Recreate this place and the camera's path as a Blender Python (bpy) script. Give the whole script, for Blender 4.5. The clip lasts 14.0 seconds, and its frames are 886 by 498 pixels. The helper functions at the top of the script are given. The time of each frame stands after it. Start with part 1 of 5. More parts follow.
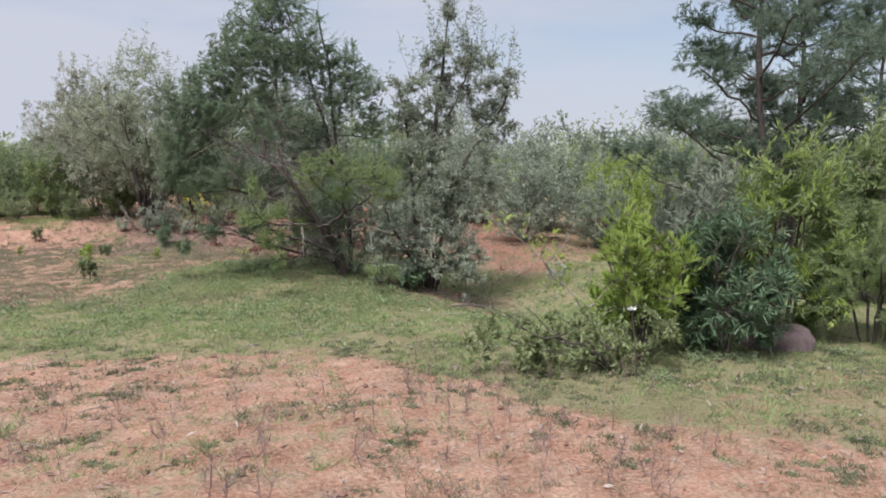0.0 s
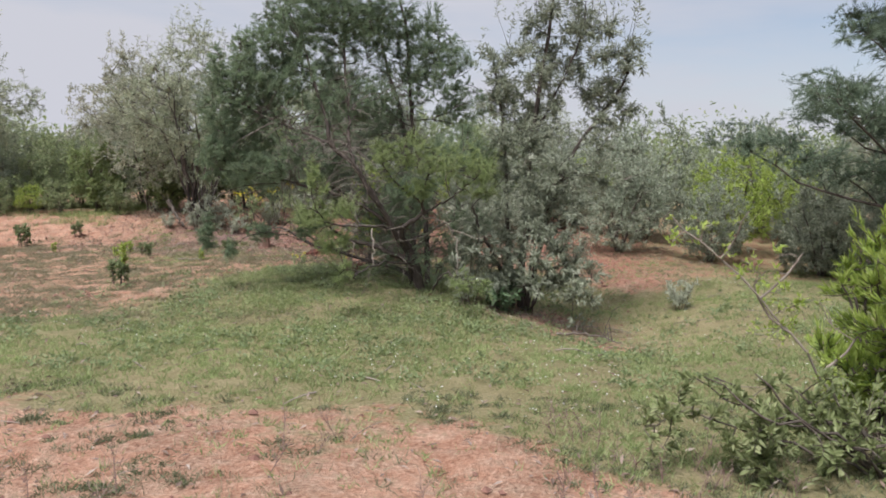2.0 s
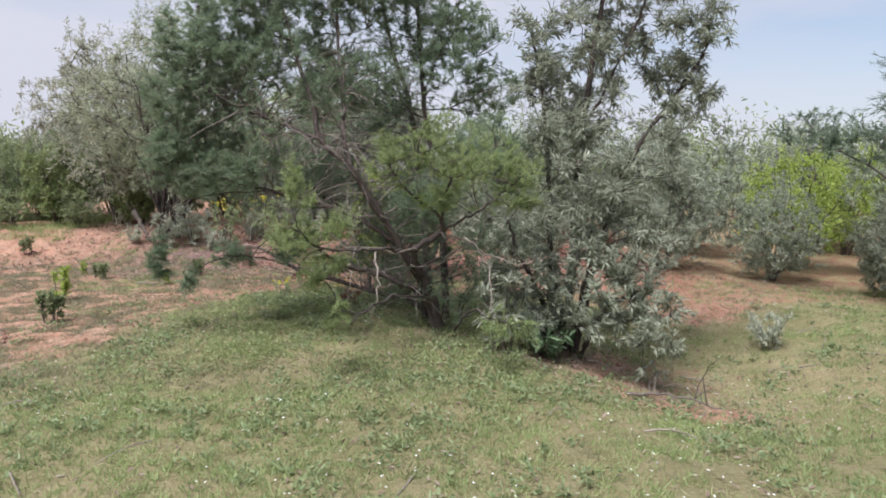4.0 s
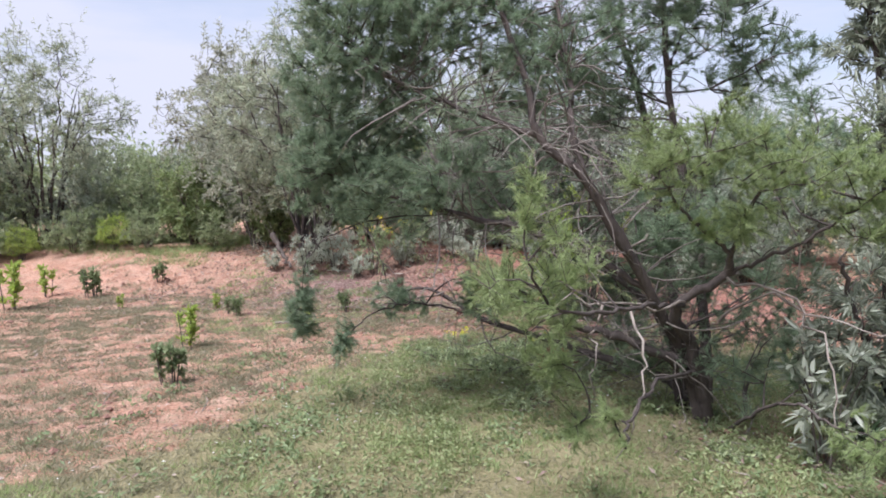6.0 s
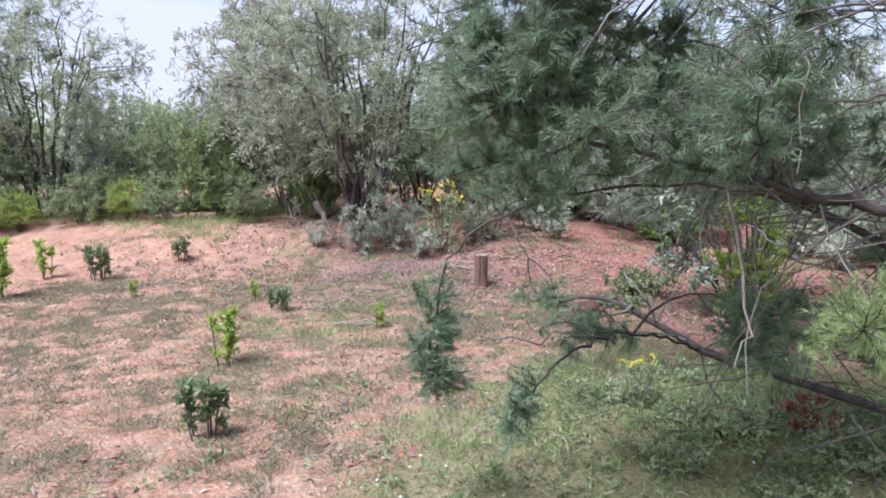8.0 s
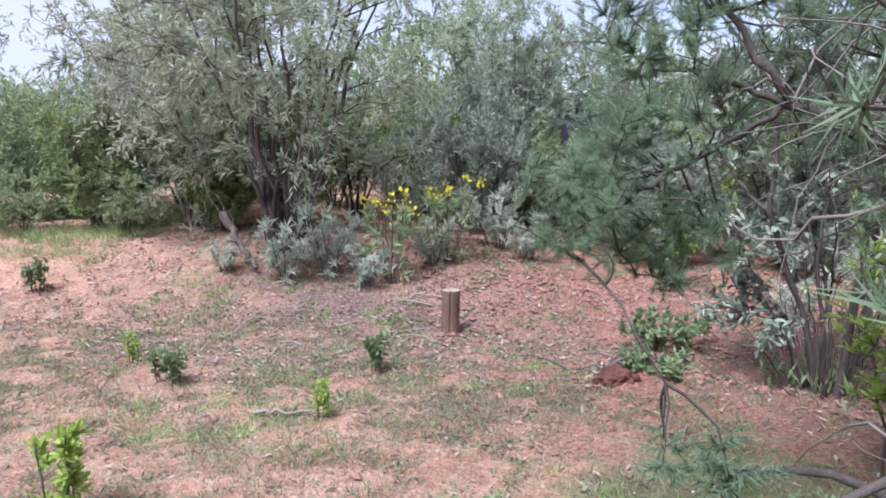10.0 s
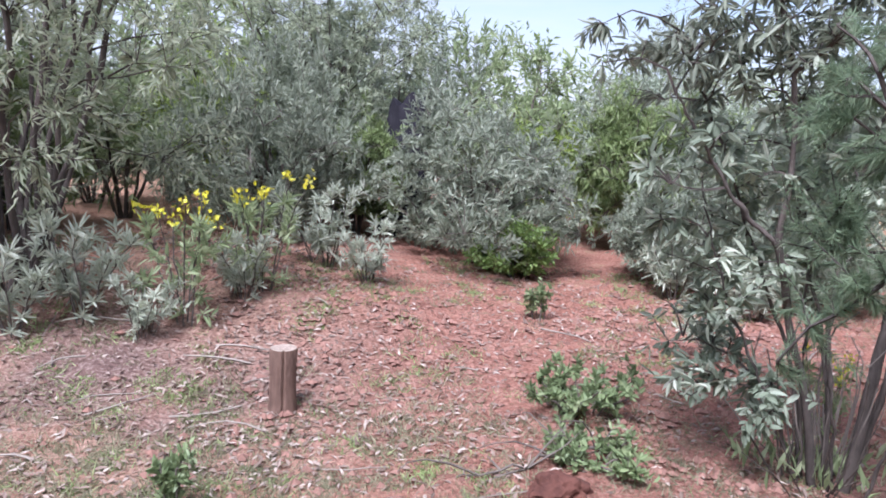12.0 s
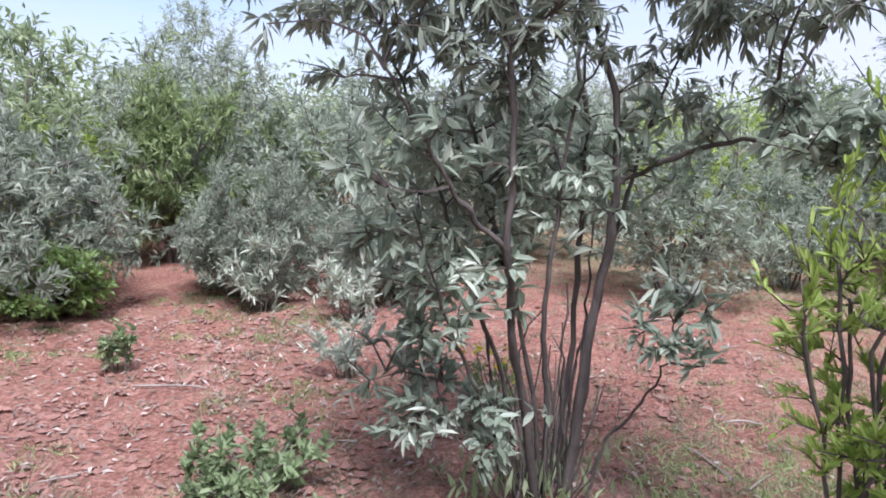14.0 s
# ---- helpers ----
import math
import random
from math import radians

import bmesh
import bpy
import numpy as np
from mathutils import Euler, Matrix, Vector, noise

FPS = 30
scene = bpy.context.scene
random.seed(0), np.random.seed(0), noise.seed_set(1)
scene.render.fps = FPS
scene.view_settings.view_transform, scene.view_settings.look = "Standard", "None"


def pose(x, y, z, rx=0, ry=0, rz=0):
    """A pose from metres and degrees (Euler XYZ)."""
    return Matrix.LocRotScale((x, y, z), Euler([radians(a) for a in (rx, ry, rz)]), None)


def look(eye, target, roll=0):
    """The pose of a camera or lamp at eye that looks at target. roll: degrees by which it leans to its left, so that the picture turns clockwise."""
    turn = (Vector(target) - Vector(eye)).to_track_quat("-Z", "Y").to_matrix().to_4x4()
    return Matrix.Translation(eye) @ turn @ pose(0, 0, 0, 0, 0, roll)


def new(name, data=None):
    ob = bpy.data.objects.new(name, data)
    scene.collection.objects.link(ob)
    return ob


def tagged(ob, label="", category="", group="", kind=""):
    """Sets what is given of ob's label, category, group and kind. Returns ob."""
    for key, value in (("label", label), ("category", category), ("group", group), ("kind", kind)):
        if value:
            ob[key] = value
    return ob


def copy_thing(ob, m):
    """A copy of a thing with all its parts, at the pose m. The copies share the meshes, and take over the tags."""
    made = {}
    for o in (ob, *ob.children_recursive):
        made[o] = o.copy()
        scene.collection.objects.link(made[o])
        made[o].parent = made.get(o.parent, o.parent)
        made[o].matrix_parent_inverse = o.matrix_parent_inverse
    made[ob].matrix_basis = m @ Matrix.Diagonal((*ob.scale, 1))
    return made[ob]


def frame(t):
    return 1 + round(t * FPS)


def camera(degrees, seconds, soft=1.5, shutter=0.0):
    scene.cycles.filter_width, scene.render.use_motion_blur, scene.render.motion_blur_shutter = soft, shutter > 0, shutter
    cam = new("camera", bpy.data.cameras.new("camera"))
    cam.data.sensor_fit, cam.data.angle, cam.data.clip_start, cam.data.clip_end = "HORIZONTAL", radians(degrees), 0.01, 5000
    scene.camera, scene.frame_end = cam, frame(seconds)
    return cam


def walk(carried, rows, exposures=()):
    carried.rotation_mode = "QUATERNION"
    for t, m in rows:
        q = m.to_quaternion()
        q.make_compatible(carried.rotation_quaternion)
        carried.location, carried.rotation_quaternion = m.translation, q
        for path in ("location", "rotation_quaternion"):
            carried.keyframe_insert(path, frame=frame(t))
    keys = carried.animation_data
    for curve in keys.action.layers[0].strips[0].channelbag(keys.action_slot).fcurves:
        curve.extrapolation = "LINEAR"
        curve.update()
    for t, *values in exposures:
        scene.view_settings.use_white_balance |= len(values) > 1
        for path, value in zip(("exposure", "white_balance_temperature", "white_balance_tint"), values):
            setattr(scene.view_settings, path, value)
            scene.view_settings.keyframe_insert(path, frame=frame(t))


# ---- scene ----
cam = camera(62.5, 14.0, soft=1.8)
METRES, EYE, TILT, LEAN, TURN = 13.4, 1.5, 0.0, 0.0, 0.0
ROWS = [
    (0.0, 0.0, 0.0, 0.0, -0.09, -6.92, 0.77),
    (0.5, -0.005, 0.031, -0.0037, 1.7, -6.06, 0.18),
    (1.0, -0.0141, 0.0656, -0.0054, 3.0, -6.08, -0.24),
    (1.5, -0.0305, 0.1045, -0.01, 3.83, -6.47, -0.51),
    (2.0, -0.04, 0.1446, -0.0112, 4.2, -6.66, -0.32),
    (2.5, -0.0497, 0.182, -0.0121, 4.22, -6.73, -0.05),
    (5.0, -0.096, 0.3639, -0.0142, 3.68, -5.65, -0.05),
    (5.5, -0.1188, 0.401, -0.0133, 10.65, -5.18, 0.65),
    (6.0, -0.1419, 0.4366, -0.0142, 13.55, -5.14, 1.05),
    (6.5, -0.1609, 0.4731, -0.0149, 14.19, -5.7, 0.86),
    (7.0, -0.1899, 0.5033, -0.0168, 14.93, -6.51, 0.76),
    (7.5, -0.2141, 0.5325, -0.019, 15.11, -7.42, 0.84),
    (8.0, -0.2367, 0.5674, -0.0182, 14.77, -7.95, 0.89),
    (10.5, -0.311, 0.7369, -0.0149, 4.29, -8.78, -0.65),
    (11.0, -0.3213, 0.7712, -0.0157, -0.12, -9.3, -1.26),
    (11.5, -0.327, 0.8063, -0.0163, -4.55, -9.54, -1.6),
    (12.0, -0.3353, 0.8342, -0.0154, -8.94, -9.33, -1.91),
    (12.5, -0.3417, 0.8649, -0.0159, -14.58, -8.78, -1.88),
    (13.0, -0.3466, 0.8897, -0.0155, -21.6, -8.45, -1.65),
    (13.5, -0.3516, 0.9068, -0.0183, -34.14, -8.65, -0.71),
    (14.0, -0.3486, 0.9179, -0.0173, -47.79, -8.98, -0.13),
]
walk(cam, [(t, pose(0, 0, EYE, TILT, LEAN, TURN) @ pose(METRES * x, METRES * y, METRES * z, 90 + pitch, roll, yaw)) for t, x, y, z, yaw, pitch, roll in ROWS],
     exposures=[(0.0, 0.22, 6100, 10), (1.0, 0.16, 6250, 11), (2.5, 0.24, 6400, 11), (5.0, 0.51, 6000, 14), (6.5, 0.65, 5850, 16), (8.0, 0.75, 5600, 16), (10.5, 0.78, 5480, 14), (12.0, 0.9, 5560, 17), (14.0, 0.8, 5600, 16)])

# ---- sky, sun, exposure ----
SUN_ELEVATION, SUN_AZIMUTH = 60.0, 212.0
world = bpy.data.worlds.new("sky")
scene.world = world
world.use_nodes = True
wt = world.node_tree
wt.nodes.clear()


def wnode(kind, **inputs):
    n = wt.nodes.new(kind)
    for key, value in inputs.items():
        n.inputs[key].default_value = value
    return n


w_out, w_bg = wnode("ShaderNodeOutputWorld"), wnode("ShaderNodeBackground", Strength=1.0)
w_sky = wnode("ShaderNodeTexSky")
w_sky.sky_type, w_sky.sun_disc = "NISHITA", False
w_sky.sun_elevation, w_sky.sun_rotation = radians(SUN_ELEVATION), radians(SUN_AZIMUTH)
w_sky.air_density, w_sky.dust_density = 1.0, 0.6
w_dim = wnode("ShaderNodeMixRGB", Fac=1.0)
w_dim.blend_type = "MULTIPLY"
w_dim.inputs["Color2"].default_value = (0.1, 0.1, 0.1, 1)
w_co, w_map = wnode("ShaderNodeTexCoord"), wnode("ShaderNodeMapping")
w_map.inputs["Scale"].default_value = (1.0, 1.0, 4.5)
w_map.inputs["Location"].default_value = (0.35, 0.1, 0.2)
w_noise = wnode("ShaderNodeTexNoise", Scale=1.7, Detail=7.0, Roughness=0.55)
w_ramp = wnode("ShaderNodeValToRGB")
w_ramp.color_ramp.elements[0].position, w_ramp.color_ramp.elements[1].position = 0.28, 0.58
w_ramp.color_ramp.elements[0].color = (0.4, 0.4, 0.4, 1)
w_mix = wnode("ShaderNodeMixRGB")
w_mix.inputs["Color2"].default_value = (0.54, 0.545, 0.595, 1)
wt.links.new(w_co.outputs["Generated"], w_map.inputs["Vector"])
wt.links.new(w_map.outputs["Vector"], w_noise.inputs["Vector"])
wt.links.new(w_noise.outputs["Fac"], w_ramp.inputs["Fac"])
wt.links.new(w_ramp.outputs["Color"], w_mix.inputs["Fac"])
wt.links.new(w_sky.outputs["Color"], w_dim.inputs["Color1"])
wt.links.new(w_dim.outputs["Color"], w_mix.inputs["Color1"])
wt.links.new(w_mix.outputs["Color"], w_bg.inputs["Color"])
wt.links.new(w_bg.outputs["Background"], w_out.inputs["Surface"])

sun = new("sun", bpy.data.lights.new("sun", "SUN"))
sun.data.energy, sun.data.angle, sun.data.color = 5.0, radians(24), (1.0, 0.97, 0.93)
sun.matrix_world = look((0, 0, 0), (-math.sin(radians(SUN_AZIMUTH)) * math.cos(radians(SUN_ELEVATION)), -math.cos(radians(SUN_AZIMUTH)) * math.cos(radians(SUN_ELEVATION)), -math.sin(radians(SUN_ELEVATION))))
sun.location = (0, 0, 30)


# ---- materials ----
def material(name):
    m = bpy.data.materials.new(name)
    m.use_nodes = True
    t = m.node_tree
    return m, t, t.nodes["Principled BSDF"], t.nodes["Material Output"]


def ramp(t, fac, *stops):
    n = t.nodes.new("ShaderNodeValToRGB")
    while len(n.color_ramp.elements) < len(stops):
        n.color_ramp.elements.new(0.5)
    for e, (at, c) in zip(n.color_ramp.elements, stops):
        e.position, e.color = at, (*c, 1)
    t.links.new(fac, n.inputs["Fac"])
    return n.outputs["Color"]


def grain(t, scale, detail=4.0, rough=0.6, stretch=None):
    co = t.nodes.new("ShaderNodeTexCoord")
    n = t.nodes.new("ShaderNodeTexNoise")
    n.inputs["Scale"].default_value, n.inputs["Detail"].default_value, n.inputs["Roughness"].default_value = scale, detail, rough
    if stretch:
        mp = t.nodes.new("ShaderNodeMapping")
        mp.inputs["Scale"].default_value = stretch
        t.links.new(co.outputs["Object"], mp.inputs["Vector"])
        t.links.new(mp.outputs["Vector"], n.inputs["Vector"])
    else:
        t.links.new(co.outputs["Object"], n.inputs["Vector"])
    return n.outputs["Fac"]


def blend(t, fac, a, b, mode="MIX"):
    n = t.nodes.new("ShaderNodeMixRGB")
    n.blend_type = mode
    for key, v in (("Fac", fac), ("Color1", a), ("Color2", b)):
        if isinstance(v, (int, float)):
            n.inputs[key].default_value = v
        elif isinstance(v, tuple):
            n.inputs[key].default_value = (*v, 1)
        else:
            t.links.new(v, n.inputs[key])
    return n.outputs["Color"]


def bump(t, bsdf, height, strength, distance=0.02):
    n = t.nodes.new("ShaderNodeBump")
    n.inputs["Strength"].default_value, n.inputs["Distance"].default_value = strength, distance
    t.links.new(height, n.inputs["Height"])
    t.links.new(n.outputs["Normal"], bsdf.inputs["Normal"])


def leaf_material(name, dark, mid, pale, translucent=0.4, rough=0.5, patch=1.6):
    """Leaves that differ one from another, and from one part of a crown to the next."""
    m, t, b, out = material(name)
    geo = t.nodes.new("ShaderNodeNewGeometry")
    one = ramp(t, geo.outputs["Random Per Island"], (0.0, dark), (0.55, mid), (1.0, pale))
    part_tone = ramp(t, grain(t, patch, 2.0), (0.32, tuple(0.62 * c for c in mid)), (0.68, tuple(min(1, 1.3 * c) for c in mid)))
    colour = blend(t, 0.45, one, part_tone)
    t.links.new(colour, b.inputs["Base Color"])
    b.inputs["Roughness"].default_value = rough
    b.inputs["Specular IOR Level"].default_value = 0.35
    tr = t.nodes.new("ShaderNodeBsdfTranslucent")
    t.links.new(colour, tr.inputs["Color"])
    mix = t.nodes.new("ShaderNodeMixShader")
    mix.inputs["Fac"].default_value = translucent
    t.links.new(b.outputs["BSDF"], mix.inputs[1])
    t.links.new(tr.outputs["BSDF"], mix.inputs[2])
    t.links.new(mix.outputs["Shader"], out.inputs["Surface"])
    return m


def bark_material(name, dark, pale, scale=14.0):
    m, t, b, out = material(name)
    fine = grain(t, scale, 6.0, 0.7, (1.0, 1.0, 0.25))
    big = grain(t, 2.2, 3.0)
    colour = blend(t, 0.4, ramp(t, fine, (0.3, dark), (0.7, pale)), ramp(t, big, (0.35, dark), (0.7, pale)))
    t.links.new(colour, b.inputs["Base Color"])
    b.inputs["Roughness"].default_value = 0.9
    b.inputs["Specular IOR Level"].default_value = 0.2
    bump(t, b, fine, 0.9, 0.02)
    return m


PALE_GREY_LEAF = leaf_material("pale_grey_leaf", (0.20, 0.23, 0.155), (0.365, 0.40, 0.28), (0.61, 0.63, 0.48), 0.5)
GREY_LEAF = leaf_material("grey_leaf", (0.19, 0.22, 0.16), (0.345, 0.39, 0.295), (0.6, 0.64, 0.53), 0.5)
BLUE_LEAF = leaf_material("blue_grey_leaf", (0.155, 0.178, 0.125), (0.30, 0.332, 0.25), (0.57, 0.595, 0.49), 0.5)
HERB_LEAF = leaf_material("herb_leaf", (0.2, 0.26, 0.13), (0.38, 0.45, 0.25), (0.61, 0.66, 0.43), 0.5)
WEED_LEAF = leaf_material("weed_leaf", (0.15, 0.185, 0.08), (0.28, 0.33, 0.15), (0.52, 0.55, 0.32), 0.45)
OLIVE_LEAF = leaf_material("olive_leaf", (0.15, 0.2, 0.09), (0.3, 0.36, 0.19), (0.54, 0.56, 0.38), 0.5)
DRY_LEAF = leaf_material("dry_pale_leaf", (0.22, 0.23, 0.17), (0.4, 0.41, 0.31), (0.66, 0.65, 0.56), 0.5)
SILVER_LEAF = leaf_material("silver_leaf", (0.3, 0.33, 0.25), (0.52, 0.55, 0.44), (0.78, 0.80, 0.70), 0.45)
BROAD_LEAF = leaf_material("broad_grey_green_leaf", (0.145, 0.175, 0.125), (0.29, 0.335, 0.25), (0.53, 0.57, 0.47), 0.45)
# Darker, less translucent leaf copy: backlit look against the sky put into colour.
HANGING_BACKLIT_LEAF = leaf_material("hanging_grey_backlit_leaf", (0.125, 0.145, 0.11), (0.25, 0.275, 0.21), (0.46, 0.48, 0.40), 0.35)
GREEN_LEAF = leaf_material("green_leaf", (0.13, 0.175, 0.07), (0.255, 0.32, 0.135), (0.43, 0.49, 0.25), 0.5)
DULL_LEAF = leaf_material("dull_green_leaf", (0.125, 0.17, 0.075), (0.225, 0.285, 0.14), (0.38, 0.43, 0.24), 0.4)
DARK_LEAF = leaf_material("dark_green_leaf", (0.06, 0.105, 0.055), (0.12, 0.185, 0.10), (0.24, 0.33, 0.19), 0.35)
FRESH_LEAF = leaf_material("fresh_green_leaf", (0.12, 0.18, 0.05), (0.215, 0.31, 0.09), (0.37, 0.46, 0.18), 0.4)
LIME_LEAF = leaf_material("lime_leaf", (0.24, 0.32, 0.05), (0.40, 0.51, 0.12), (0.60, 0.66, 0.26), 0.5)
PINE_DARK = leaf_material("dark_needles", (0.12, 0.175, 0.11), (0.225, 0.30, 0.185), (0.38, 0.45, 0.30), 0.5, 0.6)
# Darker copy of the needles; the far conifers' shade is put into this colour.
PINE_SHADED = leaf_material("shaded_needles", (0.075, 0.11, 0.075), (0.15, 0.205, 0.14), (0.28, 0.34, 0.245), 0.4, 0.6)
PINE_LIGHT = leaf_material("light_needles", (0.19, 0.25, 0.10), (0.32, 0.395, 0.175), (0.48, 0.54, 0.30), 0.5, 0.6)
GRASS = leaf_material("grass_blade", (0.15, 0.20, 0.075), (0.29, 0.365, 0.15), (0.56, 0.58, 0.33), 0.45, 0.6, 0.9)
GREY_GRASS = leaf_material("grey_tuft_blade", (0.13, 0.13, 0.08), (0.26, 0.245, 0.155), (0.48, 0.42, 0.30), 0.4, 0.7, 0.9)
GRASS_CUSHION = leaf_material("cushion_blade", (0.06, 0.075, 0.04), (0.14, 0.16, 0.085), (0.36, 0.36, 0.24), 0.3, 0.7, 0.9)
STRAW = leaf_material("dry_stalk", (0.17, 0.105, 0.095), (0.27, 0.18, 0.16), (0.42, 0.32, 0.29), 0.15, 0.8)
LITTER = leaf_material("dead_leaf", (0.10, 0.065, 0.05), (0.25, 0.18, 0.15), (0.60, 0.52, 0.46), 0.1, 0.8)
YELLOW = leaf_material("yellow_petal", (0.62, 0.50, 0.02), (0.82, 0.74, 0.06), (0.90, 0.86, 0.18), 0.3)
RED = leaf_material("red_dead_leaf", (0.18, 0.06, 0.05), (0.30, 0.11, 0.085), (0.42, 0.20, 0.15), 0.2)
WHITE = leaf_material("white_petal", (0.75, 0.75, 0.7), (0.8, 0.8, 0.78), (0.85, 0.85, 0.85), 0.3)
BARK = bark_material("grey_brown_bark", (0.055, 0.045, 0.04), (0.20, 0.165, 0.145))
DARK_BARK = bark_material("dark_bark", (0.03, 0.025, 0.023), (0.15, 0.122, 0.11), 26.0)
PALE_BARK = bark_material("pale_twig_bark", (0.16, 0.13, 0.11), (0.38, 0.33, 0.29))
TWIG_BARK = bark_material("grey_twig_bark", (0.10, 0.085, 0.075), (0.27, 0.235, 0.21))
# Near-black tone for the added dark column.
NEAR_BLACK = bark_material("near_black_surface", (0.012, 0.011, 0.016), (0.05, 0.045, 0.06), 9.0)


def ground_material():
    """Red laterite with thin turf where the attribute 'turf' says that it grows."""
    m, t, b, out = material("red_earth_and_turf")
    big, mid, fine = grain(t, 0.55, 4.0), grain(t, 4.5, 5.0, 0.65), grain(t, 38.0, 5.0, 0.7)
    soil = ramp(t, mid, (0.32, (0.24, 0.12, 0.08)), (0.46, (0.50, 0.275, 0.185)), (0.62, (0.78, 0.52, 0.385)))
    soil = blend(t, 0.35, soil, ramp(t, big, (0.35, (0.35, 0.16, 0.105)), (0.65, (0.50, 0.295, 0.21))))
    # Random earth grain; its dark stops also stand in for shade in cracks.
    soil = blend(t, 0.4, soil, ramp(t, fine, (0.36, (0.14, 0.07, 0.05)), (0.5, (0.48, 0.265, 0.18)), (0.64, (0.76, 0.52, 0.40))))
    turf = ramp(t, fine, (0.3, (0.12, 0.125, 0.06)), (0.5, (0.27, 0.265, 0.135)), (0.72, (0.52, 0.46, 0.30)))
    turf = blend(t, 0.35, turf, ramp(t, big, (0.38, (0.10, 0.14, 0.05)), (0.62, (0.36, 0.30, 0.18))))
    turf = blend(t, 0.5, turf, ramp(t, mid, (0.3, (0.14, 0.17, 0.065)), (0.7, (0.32, 0.29, 0.16))))
    at = t.nodes.new("ShaderNodeAttribute")
    at.attribute_name = "turf"
    add = t.nodes.new("ShaderNodeMath")
    add.operation = "MULTIPLY_ADD"
    t.links.new(blend(t, 0.45, mid, grain(t, 13.0, 4.0, 0.7)), add.inputs[0])
    add.inputs[1].default_value = 0.85
    half = t.nodes.new("ShaderNodeMath")
    half.operation = "MULTIPLY"
    half.inputs[1].default_value = 0.42
    t.links.new(at.outputs["Fac"], half.inputs[0])
    t.links.new(half.outputs[0], add.inputs[2])
    mask = ramp(t, add.outputs[0], (0.52, (0, 0, 0)), (0.68, (1, 1, 1)))
    mul = blend(t, 0.85, (0, 0, 0), mask)
    thatch = ramp(t, fine, (0.32, (0.15, 0.115, 0.085)), (0.5, (0.31, 0.245, 0.185)), (0.7, (0.52, 0.44, 0.36)))
    soil = blend(t, ramp(t, blend(t, 0.5, grain(t, 2.6, 5.0, 0.7), grain(t, 9.0, 4.0, 0.7)), (0.44, (0, 0, 0)), (0.64, (0.55, 0.55, 0.55))), soil, thatch)
    rd = t.nodes.new("ShaderNodeAttribute")
    rd.attribute_name = "red"
    deep = ramp(t, mid, (0.28, (0.14, 0.06, 0.05)), (0.5, (0.31, 0.13, 0.10)), (0.75, (0.50, 0.265, 0.21)))
    # Darkened grain again, so cracks in the red earth look shaded.
    deep = blend(t, 0.55, deep, ramp(t, fine, (0.36, (0.06, 0.025, 0.02)), (0.5, (0.29, 0.12, 0.09)), (0.64, (0.56, 0.31, 0.245))))
    soil = blend(t, rd.outputs["Fac"], soil, deep)
    lt = t.nodes.new("ShaderNodeAttribute")
    lt.attribute_name = "litter"
    brown = ramp(t, fine, (0.3, (0.075, 0.048, 0.045)), (0.5, (0.18, 0.115, 0.105)), (0.7, (0.42, 0.33, 0.30)))
    soil = blend(t, lt.outputs["Fac"], soil, brown)
    t.links.new(blend(t, mul, soil, turf), b.inputs["Base Color"])
    b.inputs["Roughness"].default_value = 0.95
    b.inputs["Specular IOR Level"].default_value = 0.15
    bump(t, b, blend(t, 0.4, fine, mid), 1.0, 0.07)
    return m


def rock_material():
    m, t, b, out = material("purple_brown_rock")
    fine, big = grain(t, 26.0, 6.0, 0.7), grain(t, 4.0, 4.0)
    c = blend(t, 0.5, ramp(t, fine, (0.3, (0.06, 0.04, 0.04)), (0.7, (0.22, 0.155, 0.15))), ramp(t, big, (0.35, (0.09, 0.055, 0.055)), (0.65, (0.20, 0.145, 0.15))))
    t.links.new(c, b.inputs["Base Color"])
    b.inputs["Roughness"].default_value = 0.9
    bump(t, b, fine, 0.8, 0.02)
    return m


def cut_wood_material():
    m, t, b, out = material("weathered_cut_wood")
    w = t.nodes.new("ShaderNodeTexWave")
    w.wave_type, w.rings_direction = "RINGS", "Z"
    co = t.nodes.new("ShaderNodeTexCoord")
    t.links.new(co.outputs["Object"], w.inputs["Vector"])
    w.inputs["Scale"].default_value, w.inputs["Distortion"].default_value = 22.0, 3.0
    t.links.new(blend(t, 0.6, ramp(t, w.outputs["Fac"], (0.2, (0.17, 0.125, 0.10)), (0.8, (0.36, 0.285, 0.235))), ramp(t, grain(t, 30.0), (0.3, (0.14, 0.10, 0.08)), (0.7, (0.42, 0.34, 0.285)))), b.inputs["Base Color"])
    b.inputs["Roughness"].default_value = 0.85
    return m


EARTH, ROCK, CUT_WOOD = ground_material(), rock_material(), cut_wood_material()
STUMP_BARK = bark_material("brown_stripped_trunk", (0.075, 0.045, 0.036), (0.25, 0.155, 0.12), 24.0)
CLOD = bark_material("dark_red_earth", (0.045, 0.02, 0.017), (0.17, 0.07, 0.052), 16.0)
STONE = bark_material("red_pebble", (0.11, 0.055, 0.045), (0.35, 0.195, 0.155), 10.0)

# ---- shape tools ----
LAT = np.random.default_rng(11).random((48, 48, 48))


